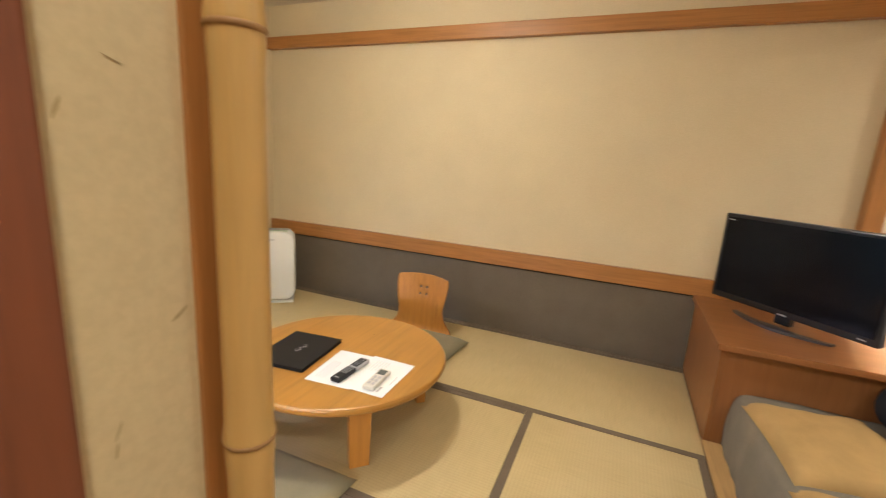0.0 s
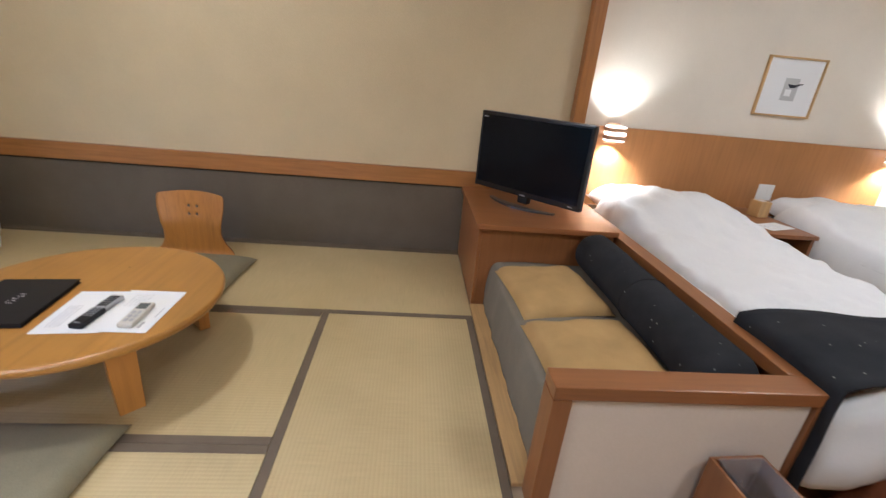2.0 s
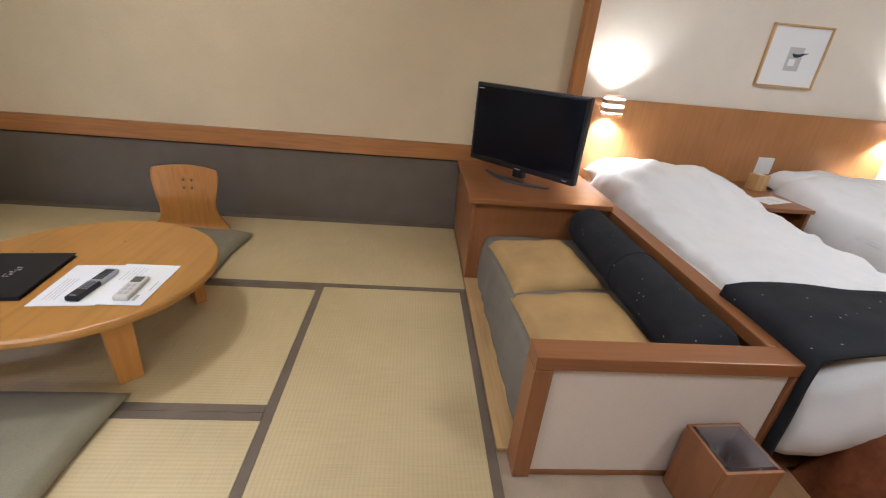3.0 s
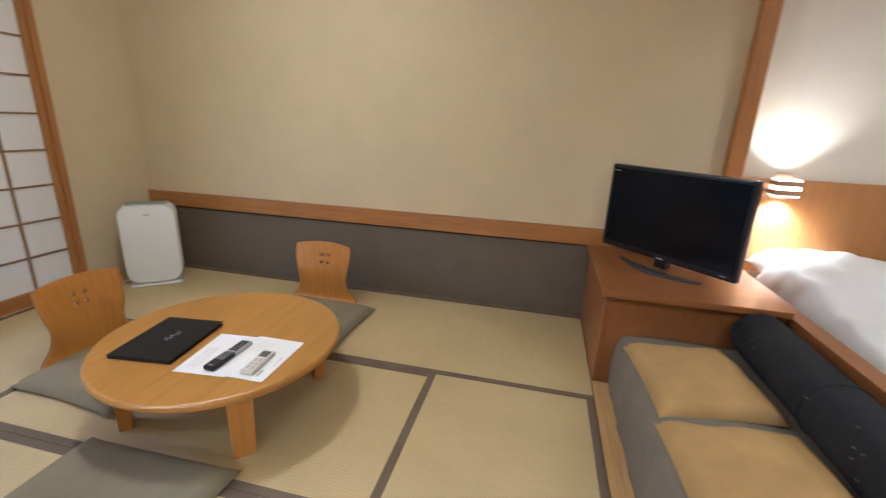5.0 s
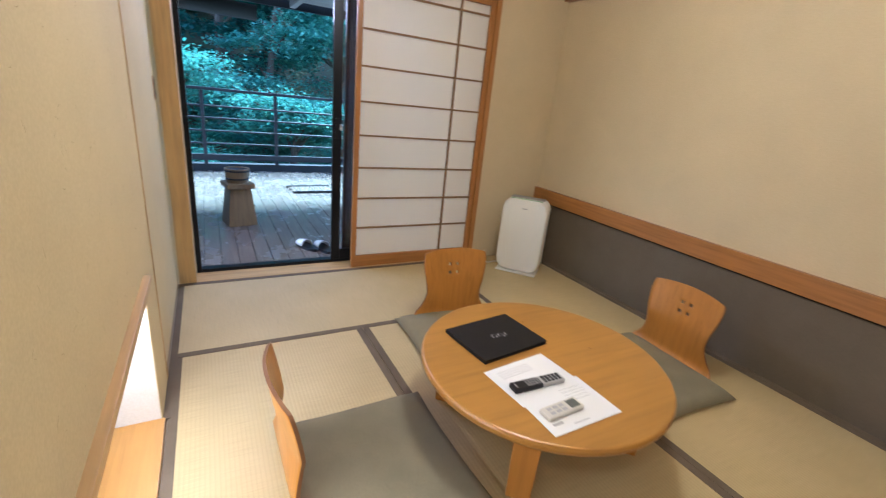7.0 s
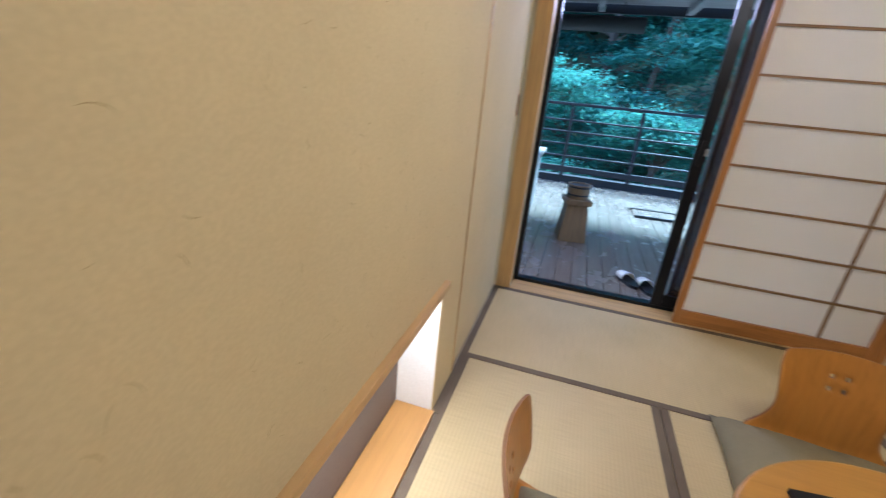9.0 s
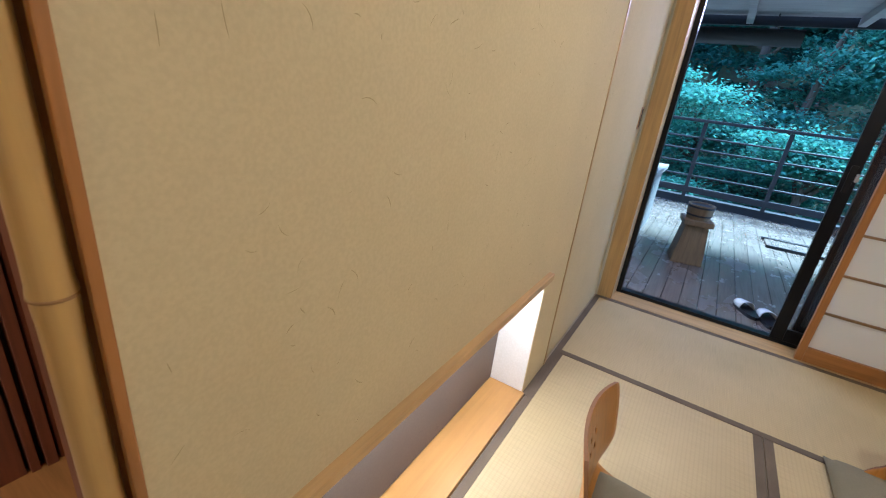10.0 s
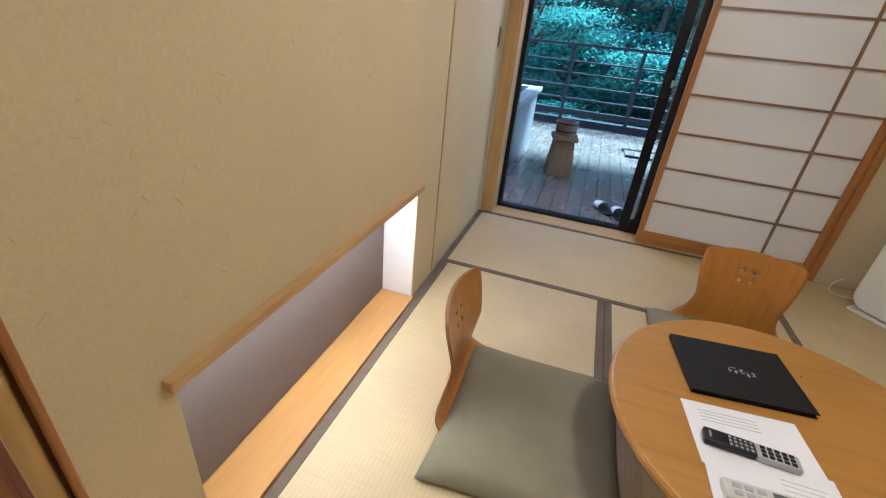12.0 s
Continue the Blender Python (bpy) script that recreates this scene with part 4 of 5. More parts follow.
def wall_lamp(x):
    t = thing("wall_lamp", "lit bronze reading lamp with white bands on the headboard", "wall lamp", pose(x, BACK - 0.013, LZ), "reading lamps")
    part("back_plate", boxes((-0.045, 0.045, -0.010, 0.0, -0.075, 0.065), bevel=0.002), M_BRONZE, t)
    part("opal_band", boxes((-0.060, 0.060, -0.095, -0.012, -0.014, 0.008), bevel=0.004), M_GLOW, t, "lit opal band")
    part("upper_band", boxes((-0.066, 0.066, -0.100, -0.011, 0.009, 0.036), bevel=0.003), M_BRONZE, t)
    part("lower_band", boxes((-0.066, 0.066, -0.100, -0.011, -0.044, -0.015), bevel=0.003), M_BRONZE, t)
    part("upper_glass", boxes((-0.058, 0.058, -0.093, -0.013, 0.037, 0.046), bevel=0.002), M_GLOW, t, "lit upper glass")
    part("lower_glass", boxes((-0.058, 0.058, -0.093, -0.013, -0.053, -0.045), bevel=0.002), M_GLOW, t, "lit lower glass")
    for z, rx in ((0.055, 180), (-0.062, 0)):
        lamp("lamp_light", 'SPOT', pose(x, BACK - 0.013 - 0.052, LZ + z, rx), 3.0 if rx else 6.0, (1.0, 0.95, 0.84), 0.03, spot=125)


wall_lamp(4.445)
wall_lamp(6.610)

# waste bin against the partition
M_BAG = material("clear_bag_film", (0.95, 0.95, 0.96), 0.14)
M_BAG.node_tree.nodes["Principled BSDF"].inputs["Transmission Weight"].default_value = 0.80
M_BAG.node_tree.nodes["Principled BSDF"].inputs["IOR"].default_value = 1.3
wb = thing("waste_bin", "orange wooden box waste bin lined with a clear bag", "waste bin", pose(4.080, 0.556, 0.0, 0, 0, 3))
for r in ((-0.088, 0.088, -0.086, -0.076), (-0.088, 0.088, 0.076, 0.086)):
    part("side", boxes((r[0], r[1], r[2], r[3], 0.0, 0.255), bevel=0.002), M_CAP_Z, wb)
for r in ((-0.088, -0.078), (0.078, 0.088)):
    part("side", boxes((r[0], r[1], -0.0755, 0.0755, 0.0, 0.255), bevel=0.002), M_CAP_Z, wb)
part("bottom", boxes((-0.0775, 0.0775, -0.0755, 0.0755, 0.004, 0.014)), M_CAP, wb)
bm = bmesh.new()


def liner(u, v):
    """Thin bag: falls from the rim into the bin in creases."""
    a = 2 * math.pi * u
    sx = max(-1, min(1, 1.38 * math.cos(a)))
    sy = max(-1, min(1, 1.38 * math.sin(a)))
    n = noise.noise(Vector((sx * 5, sy * 5, v * 4)))
    f = noise.noise(Vector((sx * 13, sy * 13, v * 9 + 3)))
    deep = 1 - v
    k = 0.074 - 0.030 * deep * (1 + n) - 0.010 * deep * f
    return (sx * k + 0.010 * deep * n, sy * k * 0.98 + 0.010 * deep * f, 0.262 - 0.16 * deep ** 1.3 + 0.006 * f)


g = [[bm.verts.new(liner(i / 56, j / 16)) for j in range(17)] for i in range(56)]
for i in range(56):
    for j in range(16):
        bm.faces.new((g[i][j], g[(i + 1) % 56][j], g[(i + 1) % 56][j + 1], g[i][j + 1]))
bm.faces.new([g[i][0] for i in range(56)])
part("bag_liner", bm, M_BAG, wb, "crumpled clear plastic bag")

# cloth heap at the foot of the bed
M_RUST = cloth("rust_cloth", (0.22, 0.070, 0.025), 60, soft=0.5)
M_NAVY = cloth("navy_cloth", (0.018, 0.023, 0.055), 300, soft=0.3)


def heap(cx, cy, w, d, h, seed, mat, name, parent, z0=0.0):
    bm = bmesh.new()

    def top(u, v):
        x, y = (u - 0.5) * w, (v - 0.5) * d
        e = max(0, 1 - (2 * u - 1) ** 4) ** 0.5 * max(0, 1 - (2 * v - 1) ** 4) ** 0.5
        n = noise.noise(Vector((x * 7 + seed, y * 7, seed)))
        m = noise.noise(Vector((x * 17 + seed, y * 15, seed + 4)))
        return (cx + x + 0.03 * n, cy + y + 0.03 * m, z0 + max(0.006, e * (h + 0.05 * n + 0.025 * m)))
    slab(bm, 36, 30, top, lambda u, v: (cx + (u - 0.5) * w, cy + (v - 0.5) * d, z0))
    return part(name, bm, mat, parent, smooth=True)


hp = thing("clothes_heap", "rust-brown bag and navy clothes heaped beside the bed", "clothes")
heap(4.86, 0.41, 0.80, 0.54, 0.40, 3, M_RUST, "rust_bag", hp)
heap(5.00, 0.50, 0.62, 0.26, 0.20, 9, M_NAVY, "navy_jacket", hp, 0.26)
bm = bmesh.new()
tube(bm, smooth_line([(4.78, 0.22, 0.31), (4.78, 0.33, 0.385), (4.76, 0.44, 0.40), (4.72, 0.54, 0.39), (4.74, 0.62, 0.32)], 6), 0.012, 8)
part("strap", bm, M_NAVY, hp, smooth=True)

# ---- paper screen and garden door ----
M_SHOJI = material("screen_paper", (0.90, 0.85, 0.76), 0.9)
nt_ = M_SHOJI.node_tree
tr = nt_.nodes.new("ShaderNodeBsdfTranslucent")
tr.inputs[0].default_value = (0.92, 0.88, 0.80, 1)
mx = nt_.nodes.new("ShaderNodeMixShader")
mx.inputs[0].default_value = 0.40
nt_.links.new(nt_.nodes["Principled BSDF"].outputs[0], mx.inputs[1])
nt_.links.new(tr.outputs[0], mx.inputs[2])
nt_.links.new(mx.outputs[0], nt_.nodes["Material Output"].inputs[0])
M_LATTICE = wood("lattice_wood", (0.28, 0.16, 0.07), 0.5, 'Y', world_space=True)
S0, S1 = 1.068, 2.076
shoji = structure("window_1", boxes((-0.030, 0.000, S0, S0 + 0.034, 0.012, 1.968), bevel=0.002), M_TRIM_Z, "paper screen with wooden lattice, half of the window", "paper screen")
part("stile", boxes((-0.030, 0.000, S1 - 0.034, S1, 0.012, 1.968), bevel=0.002), M_TRIM_Z, shoji)
part("bottom_rail", boxes((-0.028, -0.002, S0 + 0.035, S1 - 0.035, 0.012, 0.098), bevel=0.002), M_TRIM_Y, shoji)
part("top_rail", boxes((-0.028, -0.002, S0 + 0.035, S1 - 0.035, 1.925, 1.968), bevel=0.002), M_TRIM_Y, shoji)
part("paper", boxes((-0.0235, -0.0220, S0 + 0.034, S1 - 0.034, 0.097, 1.926)), M_SHOJI, shoji, "white translucent paper")
part("upright_bar", boxes((-0.021, -0.008, 1.798, 1.811, 0.098, 1.925)), M_LATTICE, shoji)
for k in range(8):
    z = 0.313 + 0.2210 * k
    if z < 1.9:
        part("cross_bar", boxes((-0.0205, -0.0075, S0 + 0.035, 1.7975, z - 0.006, z + 0.006)), M_LATTICE, shoji)
        part("cross_bar", boxes((-0.0205, -0.0075, 1.8115, S1 - 0.035, z - 0.006, z + 0.006)), M_LATTICE, shoji)

M_GLASS = material("window_glass", (0.93, 0.97, 0.97), 0.01)
M_GLASS.node_tree.nodes["Principled BSDF"].inputs["Transmission Weight"].default_value = 1.0
gd = structure("window_2", boxes((-0.205, -0.145, 0.065, 0.094, 0.010, 1.968), (-0.205, -0.145, 2.03, 2.072, 0.010, 1.968), (-0.205, -0.145, 0.0945, 2.03, 0.010, 0.032), (-0.205, -0.145, 0.0945, 2.03, 1.94, 1.968)), M_BLACK_ALU, "black aluminium garden door slid open", "garden door")
for y0, y1 in ((0.955, 1.018), (1.985, 2.028)):
    part("sash_stile", boxes((-0.170, -0.148, y0, y1, 0.033, 1.938), bevel=0.002), M_BLACK_ALU, gd)
part("sash_rail", boxes((-0.170, -0.148, 1.019, 1.984, 0.033, 0.110), bevel=0.002), M_BLACK_ALU, gd)
part("sash_rail", boxes((-0.170, -0.148, 1.019, 1.984, 1.890, 1.938), bevel=0.002), M_BLACK_ALU, gd)
pane = part("pane", boxes((-0.161, -0.157, 1.018, 1.985, 0.110, 1.890)), M_GLASS, gd)
pane.visible_shadow = False
part("fixed_stile", boxes((-0.200, -0.174, 1.045, 1.130, 0.033, 1.938), bevel=0.002), M_BLACK_ALU, gd)
part("door_pull", boxes((-0.147, -0.138, 0.972, 1.000, 0.93, 1.07), bevel=0.002), M_BLACK, gd)
part("latch", boxes((-0.147, -0.120, 1.004, 1.016, 0.99, 1.03), bevel=0.002), M_GREY_PL, gd)
pull = thing("door_pull", "small dark recessed finger pull in the sliding door", "door pull", pose(0.110, SOUTH - 0.007, 1.165))
part("rim", boxes((-0.022, 0.022, -0.001, 0.004, -0.060, 0.060), bevel=0.002), M_BRONZE, pull)
# flat plate over the rim, near-black for the shade inside the hollow
part("recess", boxes((-0.014, 0.014, 0.0035, 0.0048, -0.050, 0.050)), M_GAP_SHADE, pull)

# ---- terrace ----
DZ = -0.005
M_DECK = wood("weathered_deck_wood", (0.19, 0.15, 0.12), 0.26, 'X', contrast=0.3, world_space=True)
wet = node(M_DECK, "ShaderNodeTexNoise", Scale=2.6, Detail=5, Roughness=0.6)
link(M_DECK, coords(M_DECK, (1, 1.6, 1), world_space=True), wet.inputs["Vector"])
gloss = ramp(M_DECK, wet.outputs["Fac"], [(0.38, (0.10, 0.10, 0.10)), (0.62, (0.34, 0.34, 0.34))])
link(M_DECK, gloss, M_DECK.node_tree.nodes["Principled BSDF"].inputs["Roughness"])
M_RAIL = material("dark_rail_paint", (0.012, 0.013, 0.016), 0.6)
M_CEDAR = wood("weathered_cedar", (0.216, 0.144, 0.072), 0.6, 'Z', contrast=0.3)
M_STONE = material("tub_stone", (0.36, 0.36, 0.37), 0.5)
v_ = coords(M_STONE)
n_ = node(M_STONE, "ShaderNodeTexNoise", Scale=30, Detail=8)
link(M_STONE, v_, n_.inputs["Vector"])
to_base(M_STONE, ramp(M_STONE, n_.outputs["Fac"], [(0.3, (0.12, 0.115, 0.11)), (0.7, (0.24, 0.23, 0.21))]))
deck = structure("deck", boxes((-4.25, -0.25, -2.6, 4.2, -0.20, DZ - 0.030)), M_GAP_SHADE, "dark frame under the wooden terrace deck", "deck")
plank_mesh = None
y = -2.55
rnd = random.Random(3)
while y < 4.1:
    bm = boxes((-4.1, -0.255, 0.0, 0.112, DZ - 0.030, DZ), bevel=0.003)
    if plank_mesh is None:
        plank_mesh = mesh("plank", bm, M_DECK)
    else:
        bm.free()
    ob = new("plank", plank_mesh)
    ob.parent = deck
    ob.location = (0, y, rnd.uniform(-0.0015, 0.0))
    y += 0.1155
structure("deck_kerb", boxes((-4.25, -4.105, -2.6, 4.2, DZ - 0.1, 0.095), bevel=0.006), M_RAIL, "dark timber edge of the terrace", "kerb")

rail = thing("terrace_railing", "dark painted metal railing with horizontal bars", "railing")
for k in range(-2, 5):
    part("post", boxes((-4.125, -4.075, 0.145 + 0.951 * k - 0.024, 0.145 + 0.951 * k + 0.024, 0.095, 1.095), bevel=0.003), M_RAIL, rail)
part("top_rail", boxes((-4.14, -4.06, -2.5, 4.1, 1.097, 1.135), bevel=0.006), M_RAIL, rail)
part("bottom_rail", boxes((-4.127, -4.073, -2.5, 4.1, 0.150, 0.235), bevel=0.004), M_RAIL, rail)
for z in (0.895, 0.735, 0.56, 0.385):
    b = bmesh.new()
    tube(b, [(-4.10, -2.5, z), (-4.10, 4.1, z)], 0.013, 8)
    part("bar", b, M_RAIL, rail, smooth=True)


def bath_pail(m):
    t = thing("wooden_stand", "weathered wooden pail standing on a tapered wooden stool", "stool", m)
    bm = boxes((-0.125, 0.125, -0.125, 0.125, 0.0, 0.34), bevel=0.006)
    for v in bm.verts:
        k = 1 - 0.28 * v.co.z / 0.34
        v.co.x *= k
        v.co.y *= k
    part("pedestal", bm, M_CEDAR, t)
    part("seat", boxes((-0.125, 0.125, -0.115, 0.115, 0.342, 0.385), bevel=0.006), M_CEDAR, t)
    bm = bmesh.new()
    lathe(bm, [(0.092, 0.387), (0.098, 0.44), (0.104, 0.505), (0.104, 0.512), (0.090, 0.512), (0.084, 0.42), (0.01, 0.415)], 28)
    pail = part("pail", bm, M_CEDAR, t)
    for z, r in ((0.415, 0.0965), (0.485, 0.1035)):
        bm = bmesh.new()
        lathe(bm, [(r, z), (r + 0.003, z + 0.002), (r + 0.003, z + 0.014), (r, z + 0.016)], 28)
        part("hoop", bm, M_RAIL, pail)


bath_pail(pose(-1.36, 0.400, DZ, 0, 0, 12))


def slipper(m):
    t = thing("slipper", "white garden slipper with a dark sole on the deck", "slipper", m, "pair of slippers")

    def outline(s):
        return 0.046 * (1 - abs(2 * s - 1) ** 3.2) ** 0.5 * (0.86 + 0.2 * s) + 0.002
    bm = bmesh.new()
    slab(bm, 18, 6, lambda u, v: ((u - 0.5) * 0.26, (v - 0.5) * 2 * outline(u), 0.022), lambda u, v: ((u - 0.5) * 0.26, (v - 0.5) * 2 * outline(u), 0.0))
    part("sole", bm, M_BLACK, t)
    bm = bmesh.new()

    def strap(u, v, k):
        a = math.pi * v
        s = 0.50 + 0.40 * u
        w = outline(s) + 0.004 - k * 0.004
        return ((s - 0.5) * 0.26, w * math.cos(a), 0.020 + (0.052 - 0.022 * u - k * 0.004) * math.sin(a) ** 0.8)
    slab(bm, 8, 14, lambda u, v: strap(u, v, 0), lambda u, v: strap(u, v, 1))
    part("upper", bm, M_WHITE_PL, t, "white upper strap", smooth=True)
    return t


sl = slipper(pose(-0.545, 0.855, DZ, 0, 0, 205))
copy_thing(sl, pose(-0.475, 0.975, DZ, 0, 0, 192))

tub = thing("bath_tub", "grey open-air bath tub with a pale wooden rim", "bath tub")
part("wall", boxes((-2.55, -0.98, -0.13, -0.07, DZ, 0.60)), M_STONE, tub)
part("wall", boxes((-2.55, -0.98, -1.30, -1.24, DZ, 0.60)), M_STONE, tub)
part("wall", boxes((-2.55, -2.49, -1.239, -0.131, DZ, 0.60)), M_STONE, tub)
part("wall", boxes((-1.04, -0.98, -1.239, -0.131, DZ, 0.60)), M_STONE, tub)
M_RIM = wood("pale_rim_wood", (0.34, 0.31, 0.27), 0.5, 'X', world_space=True)
part("rim", boxes((-2.60, -0.93, -0.17, -0.03, 0.602, 0.645), bevel=0.006), M_RIM, tub, "pale wooden rim")
part("rim", boxes((-2.60, -0.93, -1.34, -1.20, 0.602, 0.645), bevel=0.006), M_RIM, tub)
part("rim", boxes((-2.60, -2.46, -1.199, -0.171, 0.602, 0.645), bevel=0.006), M_RIM, tub)
part("rim", boxes((-1.07, -0.93, -1.199, -0.171, 0.602, 0.645), bevel=0.006), M_RIM, tub)
M_WATER = material("bath_water", (0.02, 0.10, 0.11), 0.05)
part("water", boxes((-2.489, -1.041, -1.239, -0.131, 0.50, 0.56)), M_WATER, tub, "still dark green water")

tray = thing("deck_mat", "flat dark framed mat lying on the deck", "mat", pose(-2.76, 1.345, DZ, 0, 0, 4))
part("mat", boxes((-0.16, 0.16, -0.26, 0.26, 0.0, 0.018), bevel=0.004), M_DECK, tray)
for a in ((-0.18, -0.161, -0.28, 0.28), (0.161, 0.18, -0.28, 0.28)):
    part("edge", boxes((*a, 0.0, 0.030), bevel=0.003), M_RAIL, tray)

# eave over the terrace
M_SOFFIT = wood("soffit_boards", (0.30, 0.28, 0.30), 0.6, 'Y', world_space=True)
structure("eave", boxes((-2.75, -0.25, -2.6, 4.2, 2.16, 2.20)), M_SOFFIT, "pale boarded underside of the eave", "eave")
for k in range(8):
    yy = -2.3 + 0.86 * k
    structure("rafter", boxes((-2.78, -0.25, yy - 0.03, yy + 0.03, 2.09, 2.158)), M_SOFFIT, "pale rafter under the eave", "rafter")
structure("fascia", boxes((-2.83, -2.785, -2.6, 4.2, 2.08, 2.26)), M_RAIL, "dark board at the edge of the eave", "fascia")
blind = thing("rolled_blind", "dark rolled bamboo blind hanging under the eave", "blind")
b = bmesh.new()
tube(b, [(-2.62, -2.4, 1.955), (-2.62, 0.74, 1.955)], 0.078, 14)
part("roll", b, M_RAIL, blind, smooth=True)
for yy in (-1.6, -0.5, 0.5):
    part("cord", boxes((-2.626, -2.614, yy - 0.006, yy + 0.006, 1.96, 2.158)), M_RAIL, blind)
structure("outer_wall", boxes((-0.30, -0.245, -2.6, -0.03, -0.3, 2.6), (-0.30, -0.245, 2.12, 4.2, -0.3, 2.6), (-0.30, -0.245, -0.03, 2.12, 2.03, 2.6)), M_STONE, "grey outer wall round the window", "wall")

# ---- garden slope and trees ----
M_EARTH = material("forest_floor", (0.05, 0.045, 0.025), 0.95)
v_ = coords(M_EARTH)
n_ = node(M_EARTH, "ShaderNodeTexNoise", Scale=1.4, Detail=8)
link(M_EARTH, v_, n_.inputs["Vector"])
to_base(M_EARTH, ramp(M_EARTH, n_.outputs["Fac"], [(0.35, (0.03, 0.025, 0.015)), (0.65, (0.045, 0.07, 0.03))]))
bm = bmesh.new()
xs = [-400, -120, -60, -30, -22, -18, -15, -12, -10, -8, -6, -4.6, -4.2, 0, 20, 400]
ys = [-400, -60, -25, -12, -6, -2, 2, 6, 12, 25, 60, 400]


def ground_z(x, y):
    rise = max(0, -x - 9) * 0.75
    return -2.6 + min(rise, 9) + (0.4 * noise.noise(Vector((x * 0.3, y * 0.3, 0))) if -40 < x < -5 else 0)


g = [[bm.verts.new((x, y, ground_z(x, y))) for y in ys] for x in xs]
for i in range(len(xs) - 1):
    for j in range(len(ys) - 1):
        bm.faces.new((g[i][j], g[i + 1][j], g[i + 1][j + 1], g[i][j + 1]))
structure("ground", bm, M_EARTH, "dark wooded slope below the terrace", "ground")

M_BARK = wood("bark", (0.07, 0.05, 0.035), 0.9, 'Z', contrast=0.4)


def leaf_material(name, base):
    m = material(name, base, 0.8)
    m.node_tree.nodes["Principled BSDF"].inputs["Specular IOR Level"].default_value = 0.15
    geo = m.node_tree.nodes.new("ShaderNodeNewGeometry")
    to_base(m, ramp(m, geo.outputs["Random Per Island"], [(0.0, scaled(base, 0.5)), (0.55, base), (0.85, scaled(base, 1.5)), (1.0, (base[0] * 2.6, base[1] * 1.7, base[2] * 1.2))]))
    t2 = m.node_tree.nodes.new("ShaderNodeBsdfTranslucent")
    t2.inputs[0].default_value = (*scaled(base, 1.6), 1)
    mix = m.node_tree.nodes.new("ShaderNodeMixShader")
    mix.inputs[0].default_value = 0.35
    link(m, m.node_tree.nodes["Principled BSDF"].outputs[0], mix.inputs[1])
    link(m, t2.outputs[0], mix.inputs[2])
    link(m, mix.outputs[0], m.node_tree.nodes["Material Output"].inputs[0])
    return m


M_LEAF = leaf_material("maple_leaves", (0.045, 0.190, 0.150))
M_LEAF_DARK = leaf_material("cedar_leaves", (0.012, 0.062, 0.048))


def leaves(rng, clumps, per, size):
    """Fans of small folded leaves round each clump, spread in flat layers."""
    verts, faces = [], []
    for c, r in clumps:
        p = rng.normal(size=(per, 3)) * np.array([r, r, r * 0.27]) * 0.55 + c
        for q in p:
            a, tilt, s = rng.uniform(0, 2 * math.pi), rng.normal(0, 0.45), size * rng.uniform(0.6, 1.3)
            d = np.array([math.cos(a), math.sin(a), math.sin(tilt) - 0.25])
            w = np.array([-math.sin(a), math.cos(a), rng.normal(0, 0.3)]) * 0.42
            k = len(verts)
            verts += [q, q + (d * 0.5 + w) * s, q + d * s, q + (d * 0.5 - w) * s]
            faces.append((k, k + 1, k + 2, k + 3))
    me = bpy.data.meshes.new("crown")
    me.from_pydata([tuple(v) for v in verts], [], faces)
    return me


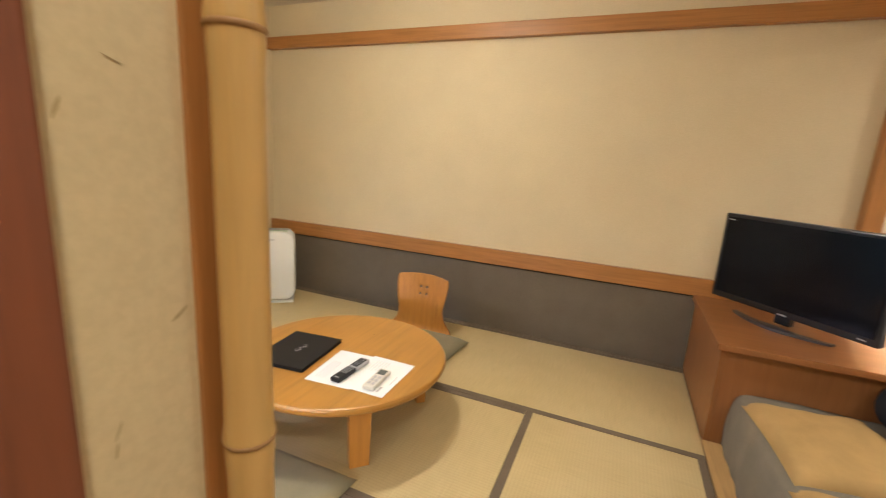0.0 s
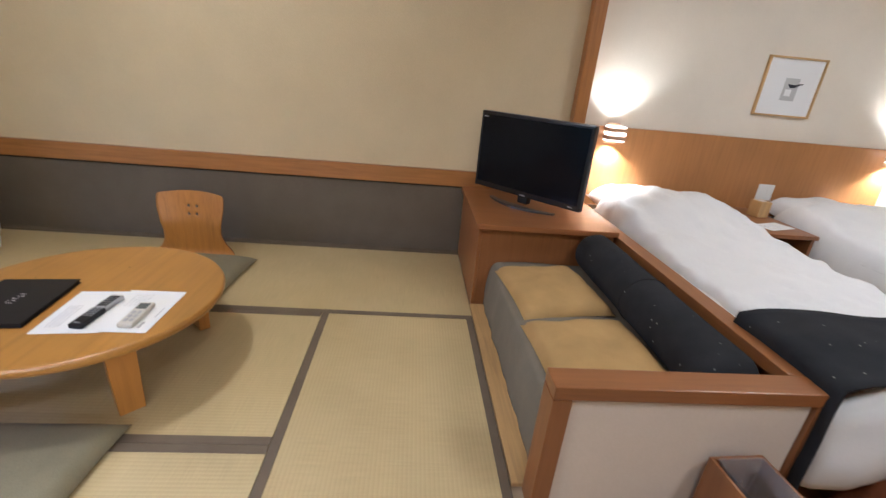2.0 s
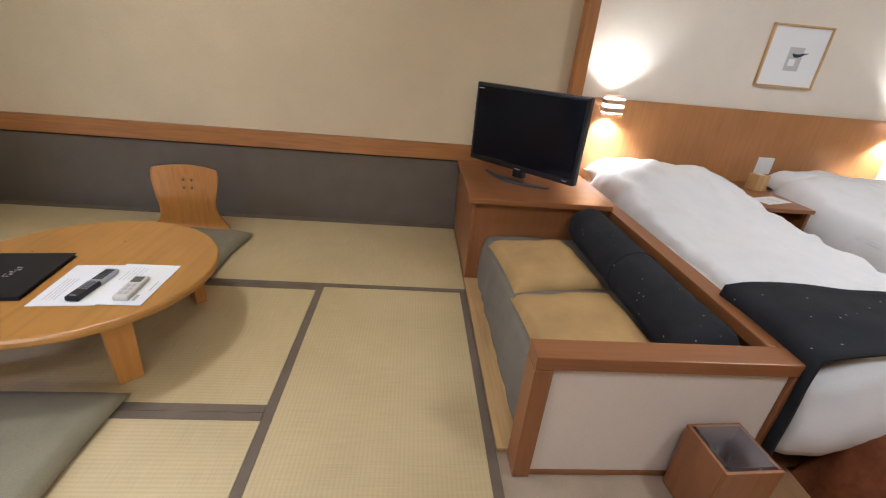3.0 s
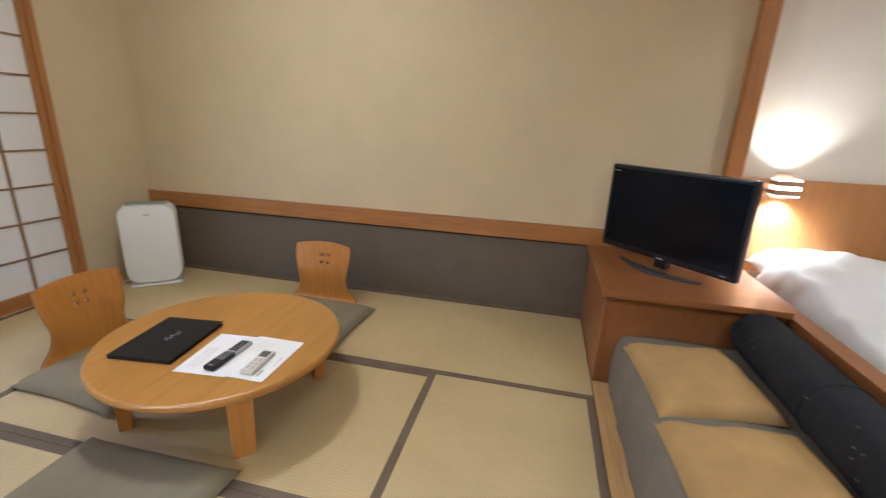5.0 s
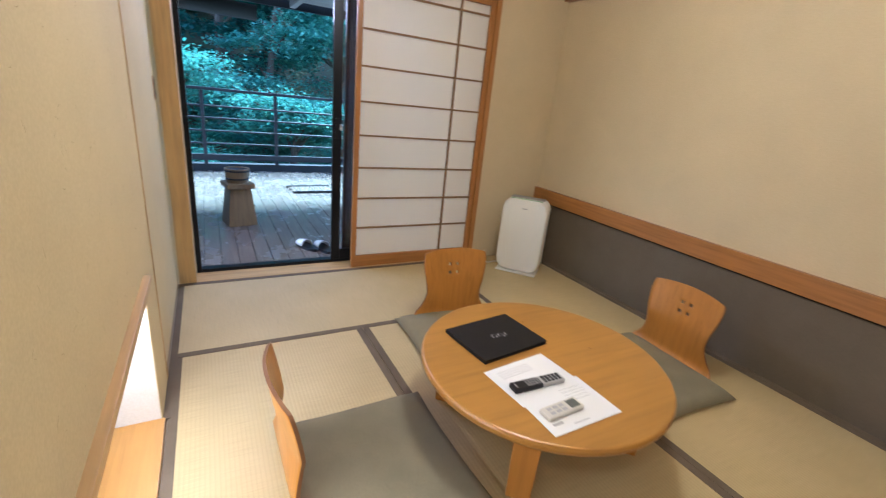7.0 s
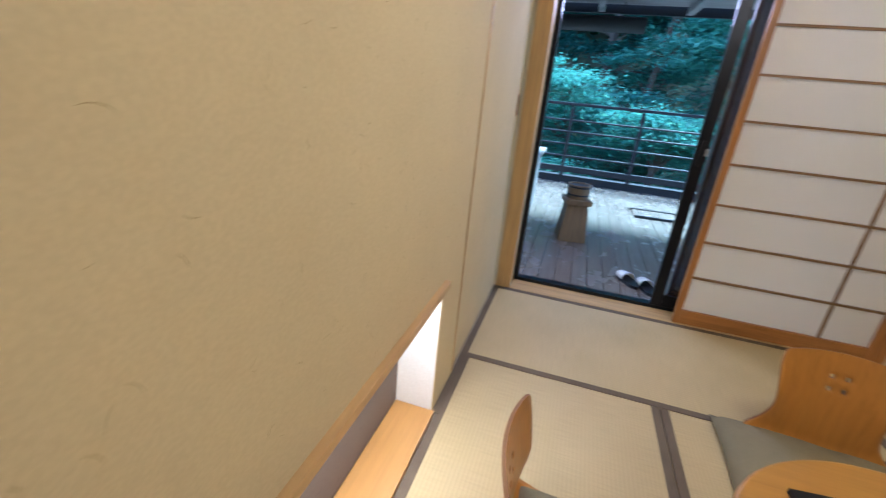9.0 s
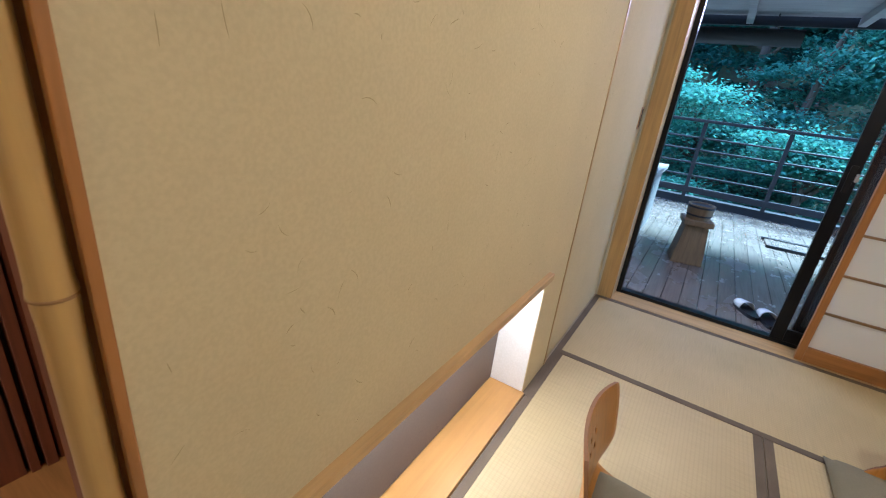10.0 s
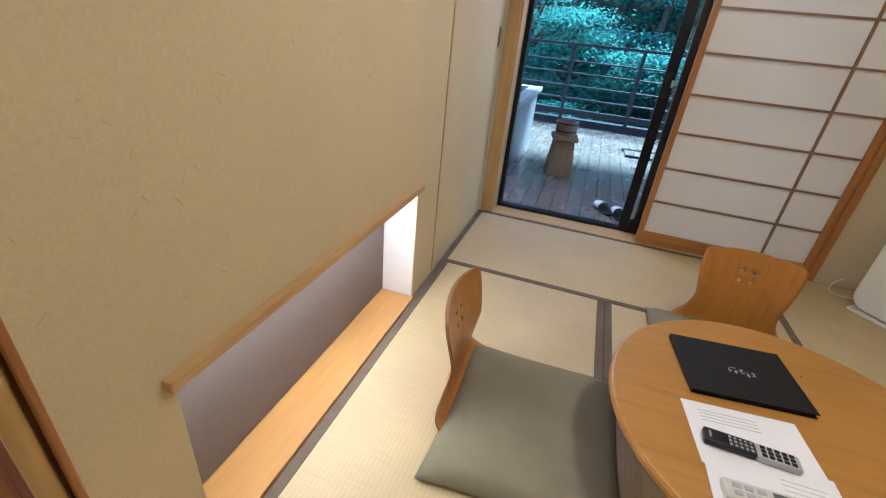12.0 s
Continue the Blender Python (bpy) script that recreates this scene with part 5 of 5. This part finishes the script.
def tree(x, y, h, spread, seed, mat, label, per=300, nclump=46, size=0.09):
    rng = np.random.default_rng(seed)
    z0 = ground_z(x, y) - 0.2
    t = thing("tree", label, "tree", pose(x, y, z0), "trees beyond the terrace")
    bm = bmesh.new()
    lean = rng.normal(0, 0.05, 2)
    trunk = [(lean[0] * h * s * s, lean[1] * h * s * s, h * s) for s in (0, 0.2, 0.4, 0.6, 0.8, 1.0)]
    tube(bm, trunk, [0.16, 0.13, 0.11, 0.085, 0.055, 0.02], 10)
    clumps = []
    for k in range(nclump):
        s = rng.uniform(0.30, 1.0)
        a = rng.uniform(0, 2 * math.pi)
        rad = spread * (1.15 - 0.75 * s) * rng.uniform(0.35, 1.0)
        c = np.array([lean[0] * h * s * s + rad * math.cos(a), lean[1] * h * s * s + rad * math.sin(a), h * s + rng.uniform(-0.1, 0.35)])
        clumps.append((c, rng.uniform(0.32, 0.66)))
        if k % 3 == 0:
            b = np.array([lean[0] * h * s * s, lean[1] * h * s * s, h * s * 0.9])
            tube(bm, [tuple(b), tuple(b * 0.5 + c * 0.5 + np.array([0, 0, 0.1])), tuple(c)], [0.045, 0.03, 0.01], 6)
    part("trunk", bm, M_BARK, t)
    me = leaves(rng, clumps, per, size)
    me.materials.append(mat)
    cr = new("crown", me)
    cr.parent = t
    return t


MAPLE = "broad green maple with layered sprays of leaves"
tree(-6.6, -1.2, 4.6, 2.3, 11, M_LEAF, MAPLE, 520, 46, 0.062)
tree(-6.2, 1.6, 3.6, 2.1, 12, M_LEAF, MAPLE, 520, 46, 0.062)
tree(-7.6, 0.4, 4.2, 2.4, 13, M_LEAF, MAPLE, 520, 46, 0.062)
tree(-8.4, 3.4, 6.2, 2.6, 14, M_LEAF, MAPLE, 420, 52, 0.078)
tree(-9.6, -2.6, 6.6, 2.6, 15, M_LEAF, MAPLE, 420, 52, 0.078)
tree(-9.0, 1.4, 6.6, 2.2, 21, M_LEAF, MAPLE, 420, 40, 0.078)
CEDAR = "tall dark conifer standing on the slope"
tree(-11.0, 0.6, 9.0, 2.6, 16, M_LEAF_DARK, CEDAR, 260, 60, 0.13)
tree(-12.0, 4.2, 9.5, 2.8, 17, M_LEAF_DARK, CEDAR, 260, 60, 0.13)
tree(-12.5, -4.6, 9.5, 2.8, 18, M_LEAF_DARK, CEDAR, 260, 60, 0.13)
tree(-14.5, -1.4, 10.0, 3.0, 19, M_LEAF_DARK, CEDAR, 260, 60, 0.16)
tree(-15.0, 2.4, 10.0, 3.0, 20, M_LEAF_DARK, CEDAR, 260, 60, 0.16)
rng = np.random.default_rng(5)
back = leaves(rng, [(np.array([rng.uniform(-24, -16), rng.uniform(-16, 16), rng.uniform(0, 9)]), rng.uniform(1.0, 1.9)) for k in range(170)], 130, 0.42)
back.materials.append(M_LEAF_DARK)
tagged(new("far_woods", back), "dense dark green woodland behind the terrace", "woods", "", "stuff")
